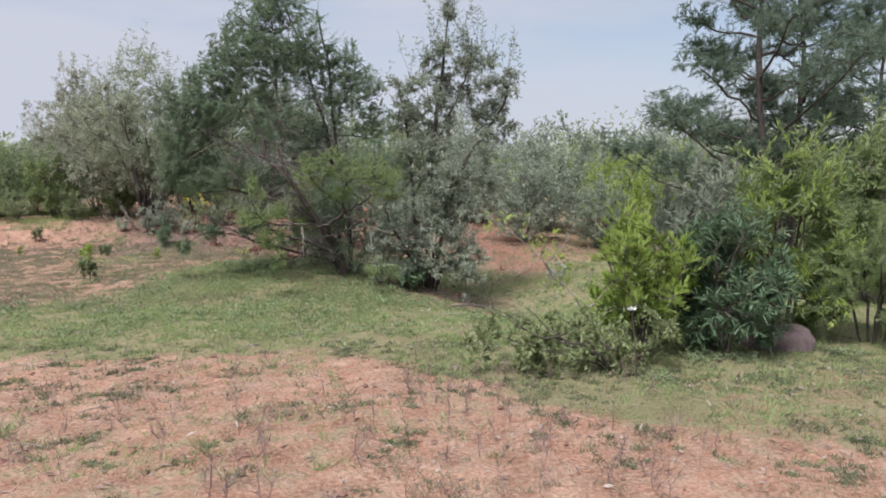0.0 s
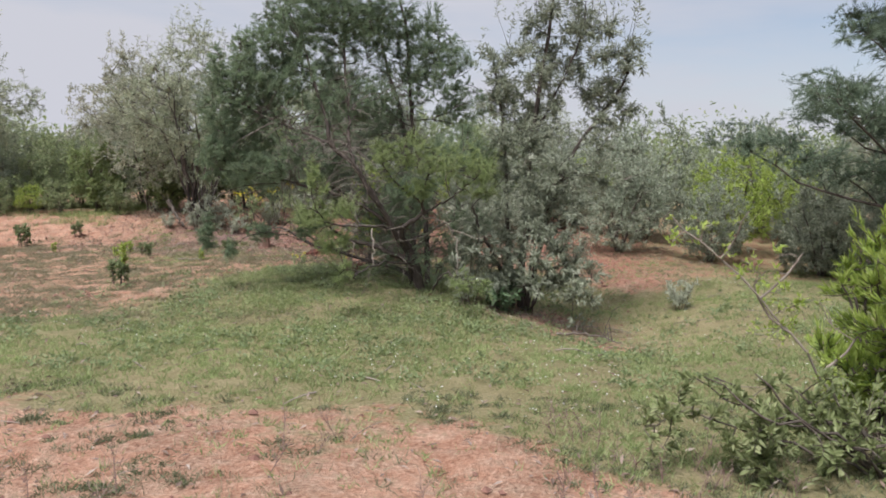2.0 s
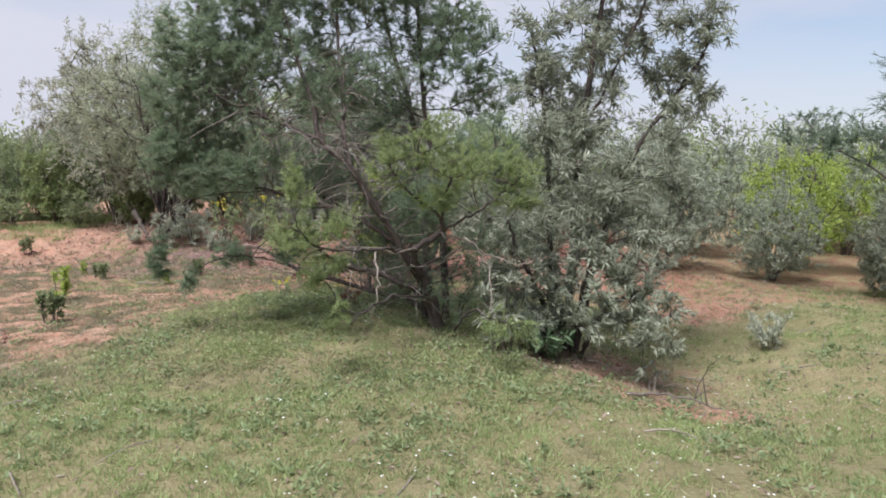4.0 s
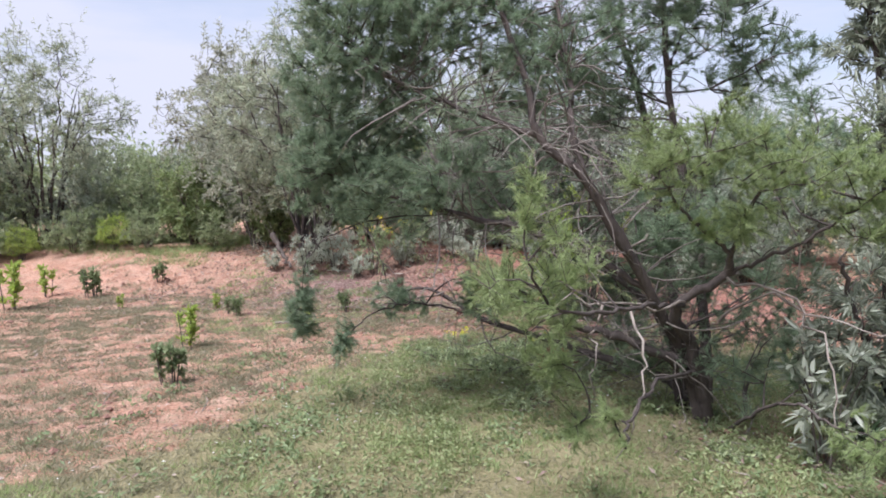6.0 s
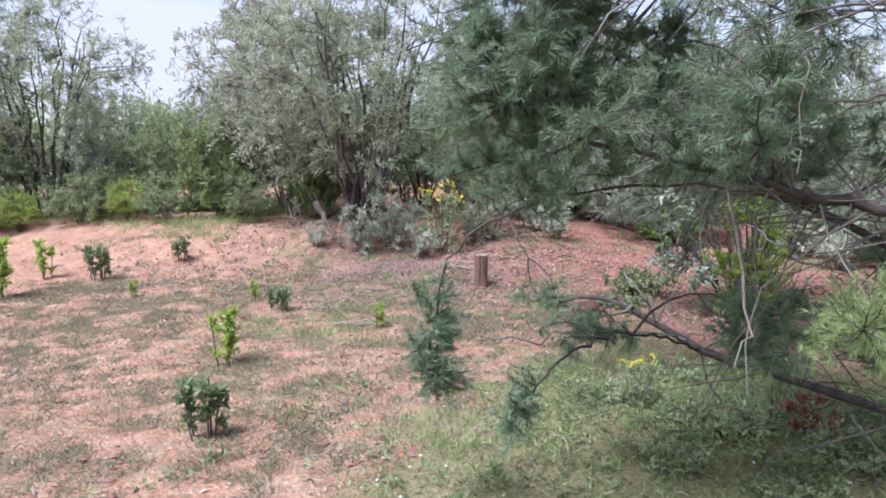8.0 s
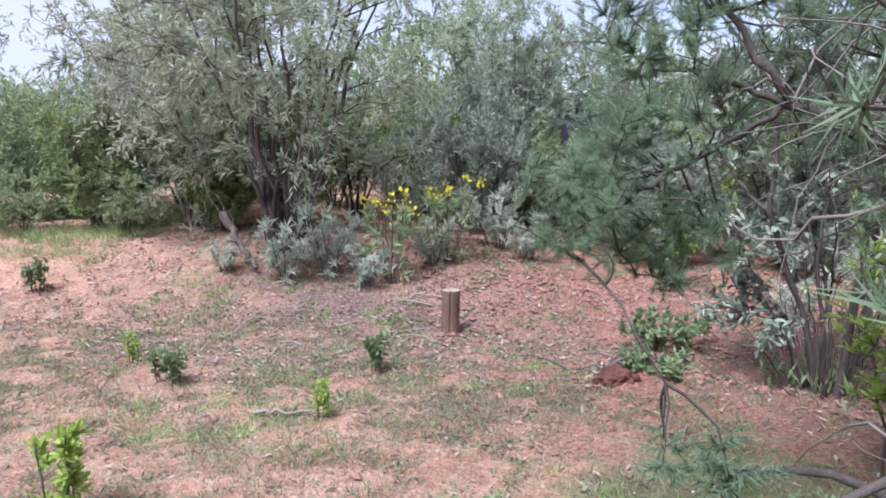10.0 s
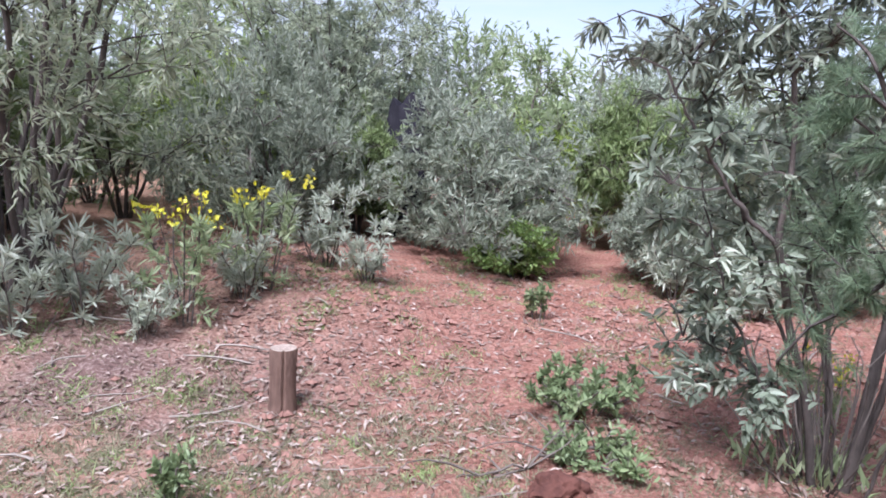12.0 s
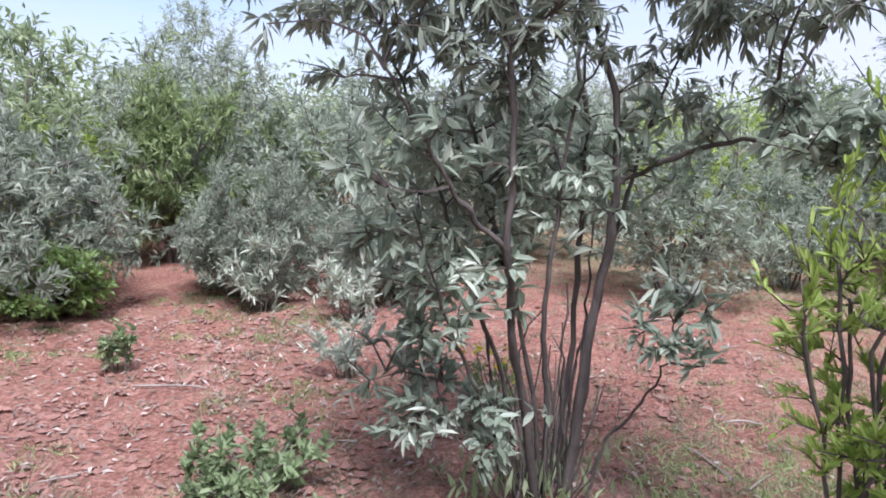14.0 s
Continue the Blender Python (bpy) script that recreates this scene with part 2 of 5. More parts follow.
def vnoise(p):
    """Smooth noise, about 0 to 1, at an array of places."""
    p = np.asarray(p, float)
    i = np.floor(p).astype(int)
    f = p - i
    f = f * f * (3 - 2 * f)
    out = 0
    for a in (0, 1):
        for b in (0, 1):
            for c in (0, 1):
                w = (f[..., 0] if a else 1 - f[..., 0]) * (f[..., 1] if b else 1 - f[..., 1]) * (f[..., 2] if c else 1 - f[..., 2])
                out = out + w * LAT[(i[..., 0] + a) % 48, (i[..., 1] + b) % 48, (i[..., 2] + c) % 48]
    return out


def step(a, b, x):
    s = np.clip((x - a) / (b - a), 0, 1)
    return s * s * (3 - 2 * s)


def flat3(x, y, k):
    x, y = np.broadcast_arrays(np.asarray(x, float), np.asarray(y, float))
    return np.stack([x, y, np.full(x.shape, k)], -1)


def ground_z(x, y):
    """The lie of the land: a hump under the big tree, a dip beside it, and a climb beyond the clearing."""
    x, y = np.asarray(x, float), np.asarray(y, float)
    z = -0.2 * step(2.0, 9.0, y)
    z = z - 0.4 * np.exp(-((x - 0.9) ** 2 / 1.5 + (y - 10.4) ** 2 / 5.0)) + 0.12 * np.exp(-((x + 2.2) ** 2 / 3.0 + (y - 11.0) ** 2 / 1.3))
    z = z + 0.46 * step(14.6, 17.2, y) * step(2.0, 6.0, -x) + 0.1 * step(16.5, 19.0, y) * step(-6.0, -3.0, x)
    z = z - 0.12 * step(1.5, 4.0, x) * step(9.0, 14.0, y)
    z = z + 0.035 * (vnoise(flat3(x * 0.9, y * 0.9, 3.3)) - 0.5) + 0.02 * (vnoise(flat3(x * 4, y * 4, 7.7)) - 0.5)
    return z


def turf_at(x, y):
    """How much turf grows at a place, 0 to 1."""
    x, y = np.asarray(x, float), np.asarray(y, float)
    edge = 6.2 - 1.1 * step(-0.8, 0.4, x) - 1.3 * step(0.4, 1.6, x)
    wob = 0.9 * (vnoise(flat3(x * 1.3, y * 1.3, 1.5)) - 0.5) + 0.5 * (vnoise(flat3(x * 4, y * 4, 2.5)) - 0.5)
    front = step(-0.35, 0.35, y - edge + wob)
    west = step(-0.5, 0.5, x + 4.35 - 0.14 * (y - 10) + step(9.2, 8.0, y) * 3 + wob)
    back = 1 - step(11.8, 13.2, y + wob) * (0.85 - 0.3 * step(0, 3, x))
    g = front * west * back
    g = g * (1 - 0.45 * step(0.8, 2.0, x) * step(6.5, 5.0, y))
    g = np.maximum(g, (0.06 + 0.2 * step(0.48, 0.68, vnoise(flat3(x * 1.4, y * 1.4, 5.5)))) * (1 - 0.6 * step(12.5, 14.0, y)))
    g = np.maximum(g, 0.9 * step(22, 30, np.hypot(x, y - 8)))
    bare = np.exp(-((x - 0.6) ** 2 / 0.5 + (y - 9.2) ** 2 / 0.12)) + np.exp(-((x - 1.5) ** 2 / 0.7 + (y - 12.4) ** 2 / 0.35)) + np.exp(-((x - 0.0) ** 2 / 1.6 + (y - 10.3) ** 2 / 0.7))
    return g * (1 - 0.9 * np.clip(bare, 0, 1))


def litter_at(x, y):
    x, y = np.asarray(x, float), np.asarray(y, float)
    a = np.exp(-((x + 5.7) ** 2 / 2.4 + (y - 15.3) ** 2 / 1.3)) + 0.9 * np.exp(-((x + 0.6) ** 2 / 2.2 + (y - 10.2) ** 2 / 0.6)) + 0.5 * np.exp(-((x + 2.2) ** 2 / 0.8 + (y - 13.6) ** 2 / 0.8))
    return np.clip(a, 0, 0.85) * (0.6 + 0.8 * (vnoise(flat3(x * 3, y * 3, 9.5)) - 0.3))


def red_at(x, y):
    """The deeper red, freshly broken earth of the far clearing."""
    x, y = np.asarray(x, float), np.asarray(y, float)
    return np.clip(step(11.8, 14.2, y + 1.2 * (vnoise(flat3(x * 0.9, y * 0.9, 13.5)) - 0.5)) * (0.15 + 0.7 * step(-5.5, -3.6, x)), 0, 1)


def mesh(name, v, f, mat, smooth=False):
    v, f = np.asarray(v, np.float32), np.asarray(f, np.int32)
    me = bpy.data.meshes.new(name)
    me.vertices.add(len(v))
    me.vertices.foreach_set("co", v.ravel())
    me.loops.add(f.size)
    me.loops.foreach_set("vertex_index", f.ravel())
    me.polygons.add(len(f))
    me.polygons.foreach_set("loop_start", np.arange(len(f), dtype=np.int32) * f.shape[1])
    me.polygons.foreach_set("use_smooth", np.full(len(f), smooth))
    me.update(calc_edges=True)
    me.materials.append(mat)
    return me


def part(name, vf, mat, parent, label="", smooth=False):
    """One mesh under a thing or a part."""
    ob = new(name, mesh(name, vf[0], vf[1], mat, smooth))
    ob.parent = parent
    return tagged(ob, label)


def thing(name, x, y, label, category, group="", sink=0.0, z=None):
    ob = new(name)
    ob.empty_display_size = 0.1
    ob.location = (x, y, (float(ground_z(x, y)) if z is None else z) - sink)
    return tagged(ob, label, category, group)


def unit(v):
    return v / np.maximum(np.linalg.norm(v, axis=-1, keepdims=True), 1e-9)


def tubes(p, r, sides=5):
    """Round limbs along the lines p (n, m, 3) with radii r (n, m)."""
    n, m = p.shape[:2]
    t = unit(np.gradient(p, axis=1))
    ref = np.where(np.abs(t[..., 2:3]) > 0.9, np.array([1.0, 0.1, 0]), np.array([0, 0.1, 1.0]))
    u = unit(np.cross(t, ref))
    w = np.cross(t, u)
    a = np.arange(sides) * 2 * np.pi / sides
    ring = p[:, :, None] + r[:, :, None, None] * (np.cos(a)[:, None] * u[:, :, None] + np.sin(a)[:, None] * w[:, :, None])
    v = ring.reshape(-1, 3)
    i = (np.arange(n)[:, None, None] * m + np.arange(m - 1)[None, :, None]) * sides
    j = np.arange(sides)[None, None, :]
    k = (j + 1) % sides
    f = np.stack([i + j, i + k, i + sides + k, i + sides + j], -1).reshape(-1, 4)
    return v, f


def curve_points(rows, m=14, wob=0.0, seed=0):
    """A smooth line through a few places."""
    c = np.asarray(rows, float)
    s = np.linspace(0, len(c) - 1, m)
    i = np.clip(s.astype(int), 0, len(c) - 2)
    f = (s - i)[:, None]
    g = lambda k: c[np.clip(k, 0, len(c) - 1)]
    a, b, d, e = g(i - 1), g(i), g(i + 1), g(i + 2)
    p = 0.5 * (2 * b + (d - a) * f + (2 * a - 5 * b + 4 * d - e) * f ** 2 + (3 * b - a - 3 * d + e) * f ** 3)
    if wob:
        q = np.random.default_rng(seed).normal(0, wob, p.shape)
        q[0] = 0
        p = p + q
    return p


def bows(a, b, m, rise, wob, rng):
    """Lines from a to b, bowed upwards by rise of their length and bent at random."""
    s = np.linspace(0, 1, m)[None, :, None]
    d = b - a
    ln = np.linalg.norm(d, axis=1)[:, None, None]
    side = rng.normal(0, wob, (len(a), 1, 3))
    side[..., 2] += rise
    return a[:, None] + d[:, None] * s + side * ln * (4 * s * (1 - s)) + rng.normal(0, wob * 0.25, (len(a), m, 3)) * ln * s


def leaves(p, axis, length, width, rng, fold=0.25, wide=False, up=0.6):
    """Folded leaves at the places p, each along its axis."""
    n = len(p)
    axis = unit(axis)
    nrm = rng.normal(0, 1, (n, 3)) * (1 - up) + np.array([0, 0, up])
    side = unit(np.cross(axis, nrm))
    nrm = np.cross(side, axis)
    ln = (length * rng.uniform(0.55, 1.15, n))[:, None]
    wd = (width * rng.uniform(0.7, 1.2, n))[:, None] / 2
    curl = rng.uniform(-0.05, 0.3, (n, 1))
    tip = p + axis * ln - nrm * ln * curl
    if not wide:
        mid = p + axis * ln * 0.45 + nrm * wd * fold
        v = np.stack([p, mid + side * wd, tip, mid - side * wd], 1).reshape(-1, 3)
        return v, np.arange(4 * n).reshape(-1, 4)
    q1, q2 = p + axis * ln * 0.28, p + axis * ln * 0.66 - nrm * ln * curl * 0.4
    lift = nrm * wd * fold
    c1, c2 = q1 - lift, q2 - lift
    v = np.stack([p, q1 + side * wd * 0.85 + lift, q2 + side * wd * 0.8 + lift, tip, q2 - side * wd * 0.8 + lift, q1 - side * wd * 0.85 + lift, c1, c2], 1).reshape(-1, 3)
    k = np.arange(n)[:, None] * 8
    f = np.concatenate([k + np.array([[0, 1, 2, 7]]), k + np.array([[0, 7, 4, 5]]), k + np.array([[7, 2, 3, 4]])], 0)
    return v, f


def needles(p, axis, length, width, rng):
    n = len(p)
    axis = unit(axis)
    side = unit(np.cross(axis, rng.normal(0, 1, (n, 3)))) * width / 2
    tip = p + axis * (length * rng.uniform(0.5, 1.2, n))[:, None]
    tip[:, 2] -= 0.12 * length * rng.random(n)
    return np.stack([p + side, p - side, tip], 1).reshape(-1, 3), np.arange(3 * n).reshape(-1, 3)


def clump_cloud(clumps, gap=0.42, fine=2.6):
    """Places within a few round masses of foliage, with gaps between sprays."""
    c = np.asarray(clumps, float)
    w = (c[:, 3] * c[:, 4] * c[:, 5]) ** 0.6

    def cloud(n, rng):
        got, k = [], 0
        while k < n:
            i = rng.choice(len(c), n * 2, p=w / w.sum())
            d = unit(rng.normal(0, 1, (n * 2, 3)))
            r = rng.random(n * 2) ** 0.42
            lob = 0.7 + 0.6 * vnoise(d * 1.7 + i[:, None] * 3.1 + 20)
            q = c[i, :3] + d * (r * lob)[:, None] * c[i, 3:]
            q = q[vnoise(q * fine + 9.3) > gap]
            got.append(q)
            k += len(q)
        return np.concatenate(got)[:n]
    return cloud


def bush_cloud(h, r, low=0.12, waist=0.55, seed=0, gap=0.40, fine=2.4):
    """Places within a lobed bush of height h and radius r."""
    def cloud(n, rng):
        got, k = [], 0
        while k < n:
            d = unit(rng.normal(0, 1, (n * 2, 3)))
            s = rng.random(n * 2) ** 0.42
            lob = 0.62 + 0.75 * vnoise(d * 2.1 + seed * 1.37 + 30)
            q = d * (s * lob)[:, None]
            q[:, :2] *= r
            q[:, 2] = h * waist + q[:, 2] * np.where(q[:, 2] > 0, h * (1 - waist), h * (waist - low))
            q = q[vnoise(q * fine / max(0.5, h / 2.2) + seed) > gap]
            got.append(q)
            k += len(q)
        return np.concatenate(got)[:n]
    return cloud


def attach(src, dst, rng, lift=0.25, jitter=0.12):
    """For each place of dst, one of src that a twig to it may spring from: near, and rather below."""
    out = np.empty(len(dst), int)
    for s in range(0, len(dst), 2000):
        d = dst[s:s + 2000, None] - src[None]
        cost = np.linalg.norm(d, axis=2) + 0.7 * np.maximum(0, lift * np.linalg.norm(d[..., :2], axis=2) - d[..., 2])
        out[s:s + 2000] = np.argmin(cost * (1 + jitter * rng.random(cost.shape)), axis=1)
    return src[out]


def plant(root, stems, radii, cloud, branches, twigs, leaf, bark, seed, twig_r=0.004, stem_name="stem", leaf_name="foliage", sides=7, rise=0.08, wob=0.10, stem_from=0.3, also=None, shoots=0, skip=()):
    """Stems, branches that fork from them, twigs that fork from those, and leaves along the twigs."""
    rng = np.random.default_rng(seed)
    src = []
    for nth, (p, (r0, r1)) in enumerate(zip(stems, radii)):
        m = len(p)
        r = np.linspace(1, 0, m) ** 0.8 * (r0 - r1) + r1
        r = r * (1 + 0.10 * rng.normal(0, 1, m))
        part(stem_name, tubes(p[None], r[None], sides), bark, root, smooth=True)
        k = int(m * stem_from)
        if nth not in skip:
            src.append(p[k:])
    src = np.concatenate(src)
    bt = cloud(branches, rng)
    first = max(4, branches // 4)
    ba = attach(src, bt[:first], rng)
    bp = bows(ba, bt[:first], 7, rise, wob, rng)
    ba2 = attach(np.concatenate([bp[:, 2:6].reshape(-1, 3), src]), bt[first:], rng)
    ba, bp = np.concatenate([ba, ba2]), np.concatenate([bp, bows(ba2, bt[first:], 7, rise, wob, rng)])
    bl = np.linalg.norm(bt - ba, axis=1)[:, None]
    br = np.linspace(1, 0.3, 7)[None] * (twig_r * 1.3 + 0.0055 * np.clip(bl, 0, 1.5))
    tt = cloud(twigs, rng)
    ta = attach(np.concatenate([bp[:, 2:].reshape(-1, 3), src]), tt, rng)
    tp = bows(ta, tt, 3, rise, wob, rng)
    if shoots:
        top = tt[np.argsort(-tt[:, 2] + rng.normal(0, 0.25, len(tt)))[:shoots * 2]][::2]
        up = top + np.stack([rng.normal(0, 0.1, len(top)), rng.normal(0, 0.1, len(top)), rng.uniform(0.04, 0.15, len(top)) * tt[:, 2].max()], 1)
        tp = np.concatenate([tp, bows(top, up, 3, 0.0, 0.05, rng)])
    tr = np.linspace(1, 0.35, 3)[None] * twig_r * np.ones((len(tp), 1))
    v1, f1 = tubes(bp, br, 4) if len(tp) > 6000 else tubes(bp[:, ::2], br[:, ::2], 3)
    shown = slice(None, None, 2 if len(tp) > 1000 else 1)
    v2, f2 = tubes(tp[shown], tr[shown], 3)
    tagged(part("branchwork", (np.concatenate([v1, v2]), np.concatenate([f1, f2 + len(v1)])), bark, root), kind="stuff")
    for which in [leaf] + (list(also) if isinstance(also, tuple) else [also] if also else []):
        k, share = which["n"], which.get("share", 1.0)
        use = tp if share >= 1 else tp[rng.random(len(tp)) < share]
        if "keep" in which:
            use = use[which["keep"](use[:, -1])]
        n = len(use)
        tl = np.linalg.norm(use[:, -1] - use[:, 0], axis=1)[:, None]
        back = np.minimum(1.0, which["spray"] / np.maximum(tl, 1e-3))
        s = 1 - back * rng.random((n, k)) ** 0.9
        x = s * 2
        i = np.clip(x.astype(int), 0, 1)
        fr = (x - i)[..., None]
        a, b = np.take_along_axis(use, i[..., None], 1), np.take_along_axis(use, (i + 1)[..., None], 1)
        pos = (a + (b - a) * fr).reshape(-1, 3)
        tan = unit(b - a).reshape(-1, 3)
        rad = rng.normal(0, 1, tan.shape)
        rad = unit(rad - tan * (rad * tan).sum(1, keepdims=True))
        ax = tan * which["along"] + rad * which["out"] + np.array([0, 0, which["lift"]])
        if which.get("needle"):
            vf = needles(pos, ax, which["l"], which["w"], rng)
        else:
            vf = leaves(pos, ax, which["l"], which["w"], rng, wide=which.get("wide", False), up=which.get("up", 0.55))
        part(which.get("name", leaf_name), vf, which["mat"], root)
    return root


def fan_stems(n, h, spread, seed, lean=(0.0, 0.0), m=10, crook=0.03, base=0.08):
    """Several stems from one root, spreading as they rise."""
    rng = np.random.default_rng(seed)
    out = []
    for i in range(n):
        a = 2 * math.pi * (i + rng.random() * 0.7) / n
        d = np.array([math.cos(a), math.sin(a)]) * spread * rng.uniform(0.35, 1.0)
        hh = h * rng.uniform(0.7, 1.0)
        b = np.array([math.cos(a), math.sin(a)]) * base * rng.random()
        out.append(curve_points([(b[0], b[1], -0.06), (b[0] + d[0] * 0.3 + lean[0] * 0.3, b[1] + d[1] * 0.3 + lean[1] * 0.3, hh * 0.35),
                                 (b[0] + d[0] * 0.62 + lean[0] * 0.65, b[1] + d[1] * 0.62 + lean[1] * 0.65, hh * 0.7), (b[0] + d[0] + lean[0], b[1] + d[1] + lean[1], hh)], m, crook * h / 3, seed * 31 + i))
    return out


def shrub(name, x, y, h, r, mat, label, category="shrub", seed=1, stems=6, branches=60, twigs=700, per=14, l=0.075, w=0.018, bark=None, group="", wide=False, low=0.12, waist=0.55, spray=0.3,
          along=0.8, out=0.9, lift=0.1, gap=0.40, thick=0.02, lean=(0.0, 0.0), also=None, twig_r=0.004, rise=0.08, shoots=45):
    root = thing(name, x, y, label, category, group)
    st = fan_stems(stems, h * 0.8, r * 0.6, seed, lean, base=0.05 * h)
    plant(root, st, [(thick * random.uniform(0.7, 1.2), 0.006)] * stems, bush_cloud(h, r, low, waist, seed, gap), branches, twigs,
          dict(n=per, spray=spray, along=along, out=out, lift=lift, l=l, w=w, mat=mat, wide=wide), bark or BARK, seed, twig_r=twig_r, also=also, rise=rise, shoots=shoots)
    return root


def again(ob, x, y, turn=0.0, size=1.0, tall=1.0, label="", sink=0.0):
    """A further plant of the same growth, turned and sized."""
    c = copy_thing(ob, Matrix.Translation((x, y, float(ground_z(x, y)) - sink)) @ Matrix.Rotation(radians(turn), 4, "Z") @ Matrix.Diagonal((size, size, size * tall, 1)))
    return tagged(c, label)


# ---- the ground ----
def spread_axis(lo, hi, fine, far):
    mid = np.arange(lo, hi + fine / 2, fine)
    out, s, v = [], fine, 0.0
    while v < far:
        s *= 1.22
        v += s
        out.append(v)
    out = np.array(out)
    return np.concatenate([lo - out[::-1], mid, hi + out])


def build_ground():
    xs, ys = spread_axis(-11.0, 5.0, 0.095, 900.0), spread_axis(1.5, 19.5, 0.095, 900.0)
    gx, gy = np.meshgrid(xs, ys)
    z = ground_z(gx, gy)
    rough = (1 - turf_at(gx, gy)) * 0.045 + 0.01
    near = (np.abs(gx + 3) < 9) & (np.abs(gy - 10.5) < 9.5)
    z = z + np.where(near, rough * (vnoise(flat3(gx * 6.1, gy * 6.1, 12.5)) - 0.5) + rough * 0.7 * (vnoise(flat3(gx * 12.3, gy * 12.3, 15.5)) - 0.5), 0)
    v = np.stack([gx, gy, z], -1).reshape(-1, 3)
    nx = len(xs)
    i = (np.arange(len(ys) - 1)[:, None] * nx + np.arange(nx - 1)[None]).ravel()
    f = np.stack([i, i + 1, i + nx + 1, i + nx], 1)
    me = mesh("ground", v, f, EARTH, True)
    for key, fn in (("turf", turf_at), ("litter", litter_at), ("red", red_at)):
        at = me.attributes.new(key, "FLOAT", "POINT")
        at.data.foreach_set("value", np.asarray(fn(gx, gy), np.float32).ravel())
    return tagged(new("ground", me), "bare red earth with patches of thin green turf", "ground", kind="structure")


build_ground()


def scatter(n, box, weight, seed):
    rng = np.random.default_rng(seed)
    x, y = rng.uniform(box[0], box[1], n), rng.uniform(box[2], box[3], n)
    ok = rng.random(n) < weight(x, y)
    return x[ok], y[ok], rng


def tuft_field(name, n, box, weight, blades, l, w, mat, spread, label, seed, stand=1.0):
    """Grass in tufts, thick where the turf is."""
    x, y, rng = scatter(n, box, weight, seed)
    k = len(x)
    size = rng.uniform(0.5, 1.3, k)
    px = np.repeat(x, blades) + rng.normal(0, spread, k * blades) * np.repeat(size, blades)
    py = np.repeat(y, blades) + rng.normal(0, spread, k * blades) * np.repeat(size, blades)
    p = np.stack([px, py, ground_z(px, py) - 0.004], 1)
    ax = np.stack([rng.normal(0, 0.55, len(p)), rng.normal(0, 0.55, len(p)), rng.uniform(0.4, 1.0, len(p)) * stand], 1)
    vf = needles(p, ax * 1.0, 1.0, w, rng)
    v = vf[0].reshape(-1, 3, 3)
    v[:, 2] = v[:, :2].mean(1) + (v[:, 2] - v[:, :2].mean(1)) * (l * np.repeat(size, blades))[:, None]
    ob = new(name, mesh(name, v.reshape(-1, 3), vf[1], mat))
    return tagged(ob, label, "grass", kind="stuff")


tuft_field("turf_grass", 52000, (-5.5, 5.5, 3.4, 14.0), lambda x, y: turf_at(x, y) * (0.12 + 0.88 * step(0.36, 0.6, vnoise(flat3(x * 4.2, y * 4.2, 4.5)) * 0.55 + vnoise(flat3(x * 1.1, y * 1.1, 5.5)) * 0.45)), 9, 0.065, 0.006, GRASS, 0.022, "short green turf grass on the clearing", 21)
tuft_field("grey_grass_tufts", 26000, (-11.0, 3.5, 1.6, 18.5), lambda x, y: (1 - 0.8 * turf_at(x, y)) * step(0.42, 0.68, vnoise(flat3(x * 1.9, y * 1.9, 6.5)) * 0.6 + vnoise(flat3(x * 7, y * 7, 8.5)) * 0.45) * 0.8, 14, 0.065, 0.006, GREY_GRASS, 0.03, "small grey-green grass tufts on the red earth", 22)


tuft_field("grass_cushions", 5200, (-5.5, 3.4, 1.7, 6.6), lambda x, y: 0.85 * step(0.42, 0.62, vnoise(flat3(x * 1.2, y * 1.2, 16.5)) * 0.5 + vnoise(flat3(x * 3.3, y * 3.3, 17.5)) * 0.5), 44, 0.045, 0.006, GRASS_CUSHION, 0.027, "flat grey-green grass cushions on the bare earth", 23, 0.7)
tuft_field("earth_tufts", 54000, (-9.5, -1.2, 8.6, 15.6), lambda x, y: (1 - 0.5 * turf_at(x, y)) * (0.4 + 0.6 * step(-2.6, -4.2, x)) * step(15.6, 14.2, y) * (0.18 + 0.6 * step(0.34, 0.66, vnoise(flat3(x * 0.9, y * 0.9, 19.5)) * 0.45 + vnoise(flat3(x * 9, y * 9, 20.5)) * 0.55)), 13, 0.055, 0.006, GREY_GRASS, 0.035, "thin grey-green grass tufts on the red earth", 25, 0.6)
tuft_field("clearing_weeds", 3400, (-7.5, -1.0, 12.6, 18.2), lambda x, y: step(0.46, 0.66, vnoise(flat3(x * 1.3, y * 1.3, 51.5)) * 0.6 + vnoise(flat3(x * 5, y * 5, 52.5)) * 0.4), 22, 0.06, 0.008, GRASS, 0.04, "patches of pale green weeds on the red clearing", 27, 0.8)
tuft_field("tall_grass", 5200, (-14.5, -8.3, 15.4, 19.5), lambda x, y: 0.85 * step(0.3, 0.55, vnoise(flat3(x * 0.8, y * 0.8, 18.5))) * step(15.4, 17.0, y + 0.25 * (x + 8)), 13, 0.18, 0.008, GRASS, 0.06, "taller yellow-green grass at the foot of the bushes", 24)


